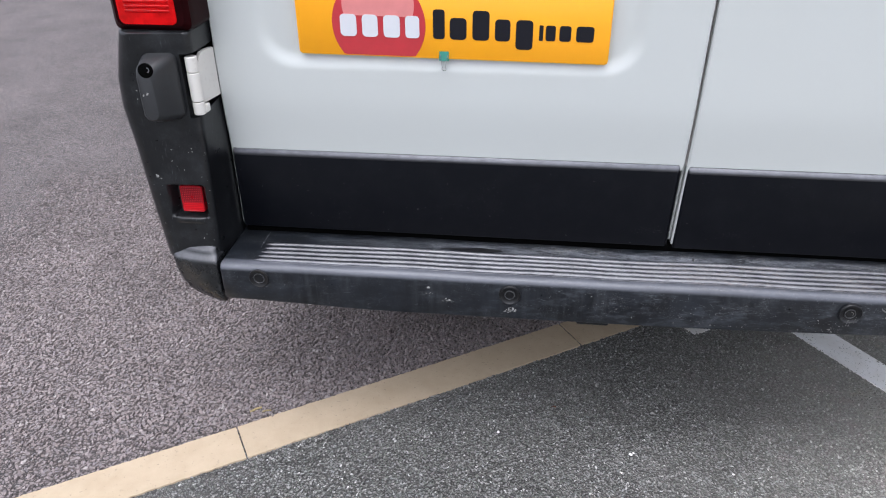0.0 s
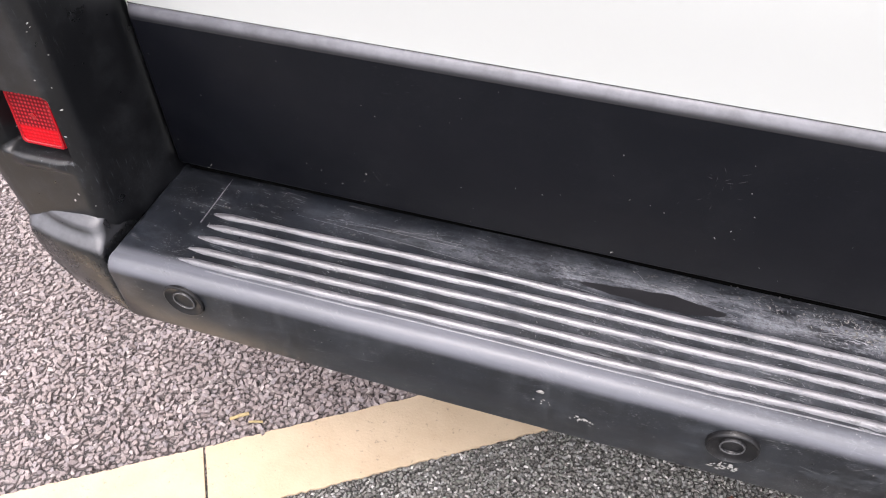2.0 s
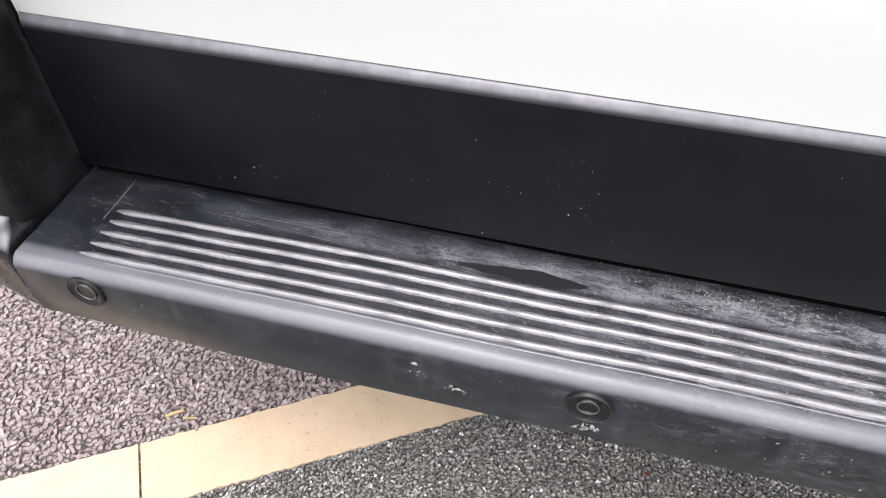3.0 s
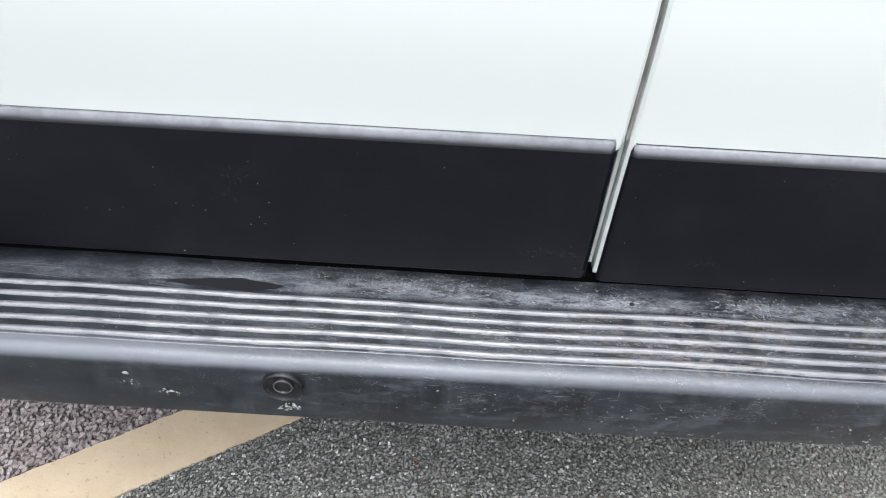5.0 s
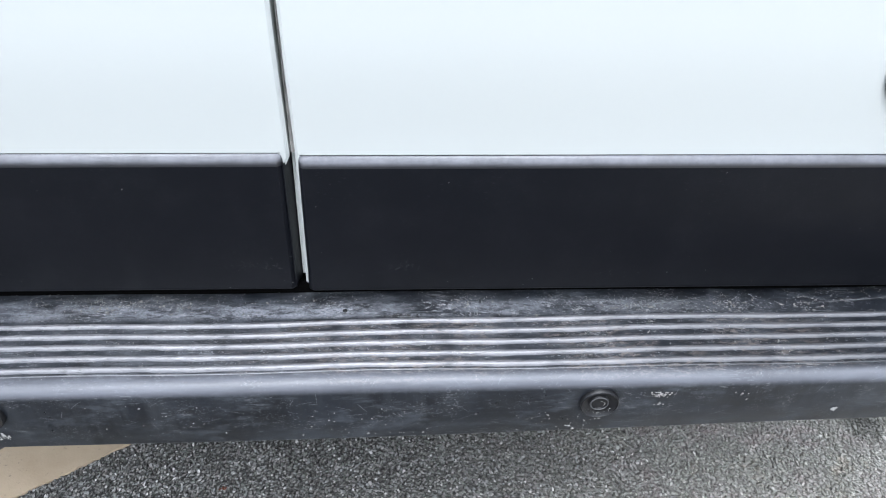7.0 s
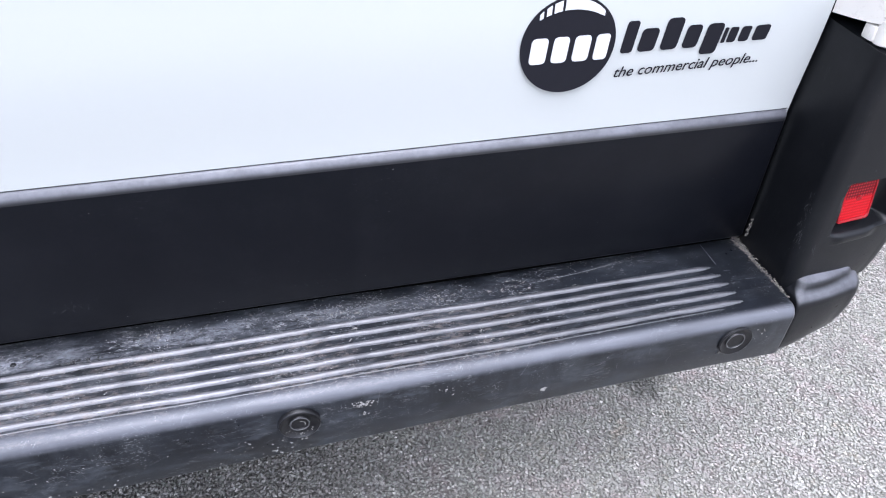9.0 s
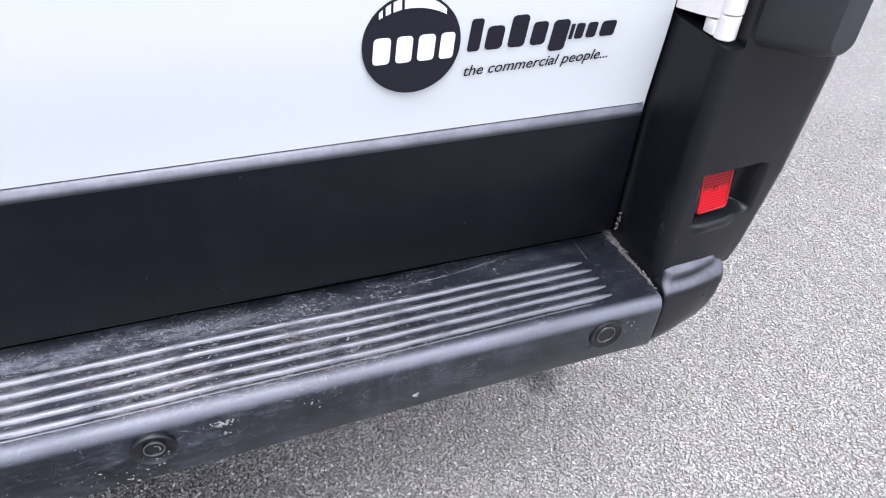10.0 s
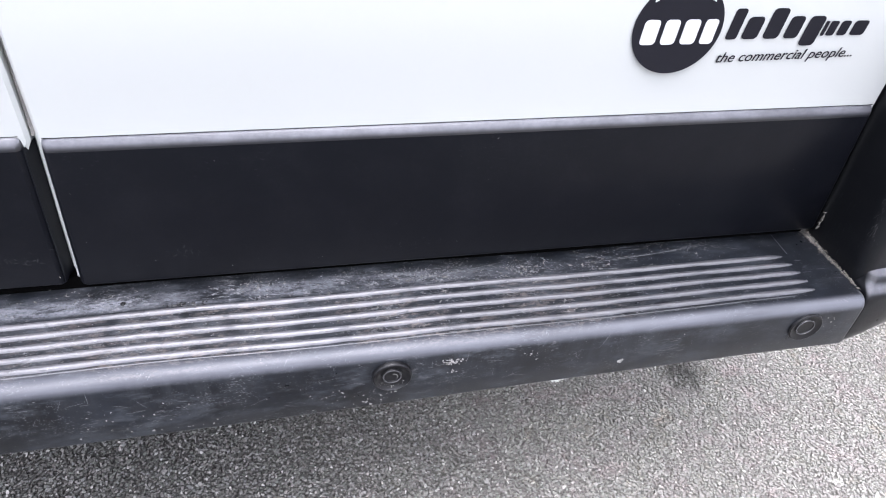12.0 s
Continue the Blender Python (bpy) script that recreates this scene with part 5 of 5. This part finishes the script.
straw([(-0.880, -0.018, 0.004), (-0.868, -0.010, 0.007), (-0.858, -0.002, 0.005)], 0.0026)
straw([(-0.852, -0.014, 0.004), (-0.842, -0.012, 0.007), (-0.833, -0.008, 0.004)], 0.0018)
bm = bmesh.new()
for cx, cy, r in ((-0.025, -0.057, 0.0055), (-0.018, -0.052, 0.003), (-0.049, -0.110, 0.0035), (-0.31, -0.02, 0.004), (0.18, -0.09, 0.004)):
    blob(bm, rnd, Vector((cx, cy, 0.0032)), Vector((1, 0, 0)), Vector((0, 1, 0)), r, 0.002, 1.3)
rust = flat("rusty_brown", (0.20, 0.075, 0.045), 0.9, spread=0.6, scale=300)
for cx, cy in ((-0.186, 0.074), (1.240, -0.056)):
    bit = bmesh.new()
    for _ in range(9):
        blob(bit, rnd, Vector((cx + rnd.gauss(0, 0.003), cy + rnd.gauss(0, 0.003), 0.0034)), Vector((1, 0, 0)), Vector((0, 1, 0)), rnd.uniform(0.001, 0.0022), 0.001, 1.4)
    tagged(part("rusty_fleck", bit, rust), "rusty brown fleck crumbled on the asphalt", "litter", kind="stuff")
chips = part("pale_chips", bm, LINE_WHITE)
tagged(chips, "pale crumbs lying on the asphalt", "litter", kind="stuff")

# chips and dust on the corner cladding
bm = bmesh.new()
SIDE_UP = (Vector((1, 0, 0)), Vector((0, 0, 1)))
for cx, cz, r in ((-0.905, 0.7915, 0.0018), (-0.898, 0.7935, 0.0022), (-0.9165, 0.785, 0.0010), (-0.9155, 0.799, 0.0012)):
    blob(bm, rnd, Vector((cx, -0.1302, cz)), *SIDE_UP, r, 0.0006, 1.6)
for _ in range(95):
    x = rnd.uniform(-0.82, -0.30) if rnd.random() < 0.5 else rnd.uniform(-0.80, 0.79)
    z = rnd.uniform(0.49, 0.632) if rnd.random() < 0.6 else 0.487 + abs(rnd.gauss(0, 0.02))
    if not -0.016 < x < 0.01:
        blob(bm, rnd, Vector((x, -0.0002, min(z, 0.632))), *SIDE_UP, rnd.uniform(0.0002, 0.0005) if rnd.random() < 0.88 else rnd.uniform(0.0005, 0.0008), 0.0004, rnd.uniform(1, 2.2))


def corner_fleck(side, x, z, size, stretch=1.0, upright=False):
    """A fleck lying on the corner cladding, wherever its surface is behind (x, z)."""
    aim = Vector((side * 0.55, 1, -0.1)).normalized()
    at, normal, _, _ = CORNER_FACES[side].ray_cast(Vector((x, -0.088 if side < 0 else -0.070, z)) - aim * 0.4, aim)
    if at is None:
        return
    if normal.dot(aim) > 0:
        normal = -normal
    u = normal.cross(Vector((0, 0, 1))).normalized()
    v = normal.cross(u)
    if upright:
        k = rnd.uniform(-0.3, 0.3)
        scratch(bm, rnd, at + normal * 0.0003, v, u if v.cross(u).dot(normal) > 0 else -u, k, size * stretch, size, 0.0004)
    else:
        blob(bm, rnd, at + normal * 0.0002, u, v if u.cross(v).dot(normal) > 0 else -v, size, 0.0007, stretch)


for cx, cz, r in ((-0.936, 0.628, 0.0034), (-0.930, 0.623, 0.0020), (-0.871, 0.503, 0.0013), (-0.864, 0.512, 0.0010), (-0.850, 0.575, 0.0012), (-0.843, 0.600, 0.0013)):
    corner_fleck(-1, cx, cz, r, 1.3)
for _ in range(20):
    corner_fleck(-1, rnd.uniform(-0.95, -0.835), rnd.uniform(0.495, 0.70), rnd.uniform(0.0004, 0.0009) if rnd.random() < 0.85 else rnd.uniform(0.0009, 0.0012), rnd.uniform(1, 1.8))
chip_marks = part("chip_marks", bm, SPECK_WHITE)
tagged(chip_marks, "small pale chips and dust specks on the black cladding", "dirt", kind="stuff")
bm = bmesh.new()
for cx, cz, count in ((-0.862, 0.572, 9), (-0.858, 0.590, 8), (-0.846, 0.548, 7), (-0.852, 0.520, 10), (-0.842, 0.500, 10)):
    for _ in range(count):
        corner_fleck(-1, cx + rnd.gauss(0, 0.006), cz + rnd.gauss(0, 0.007), rnd.uniform(0.0004, 0.0010), rnd.uniform(3, 7), True)
for _ in range(22):
    corner_fleck(1, rnd.uniform(0.83, 0.95), rnd.uniform(0.49, 0.70), rnd.uniform(0.0004, 0.0009), rnd.uniform(1, 1.8))
for cx, cz, count, run in ((0.813, 0.560, 26, 0.012), (0.816, 0.532, 14, 0.008), (0.833, 0.522, 6, 0.004)):
    for _ in range(count):
        corner_fleck(1, cx + rnd.gauss(0, 0.0016), cz + rnd.gauss(0, run), rnd.uniform(0.0003, 0.0007), rnd.uniform(4, 14), True)
for cx, cz, count, wide, high in ((-0.351, 0.583, 16, 0.007, 0.010), (-0.050, 0.5175, 26, 0.014, 0.005), (0.1065, 0.517, 14, 0.012, 0.003), (0.33, 0.505, 10, 0.02, 0.006), (-0.62, 0.53, 10, 0.03, 0.02)):
    for _ in range(count):
        scratch(bm, rnd, Vector((cx + rnd.gauss(0, wide), -0.0001, cz + rnd.gauss(0, high))), *SIDE_UP, rnd.uniform(0, 3.1), rnd.uniform(0.002, 0.006), rnd.uniform(0.0003, 0.0007), 0.0003)
rubs = part("rub_marks", bm, flat("grey_rub", (0.060, 0.062, 0.066), 0.8, spread=0.5, scale=300))
tagged(rubs, "faint grey rub marks on the black corner cladding", "scratches", kind="stuff")
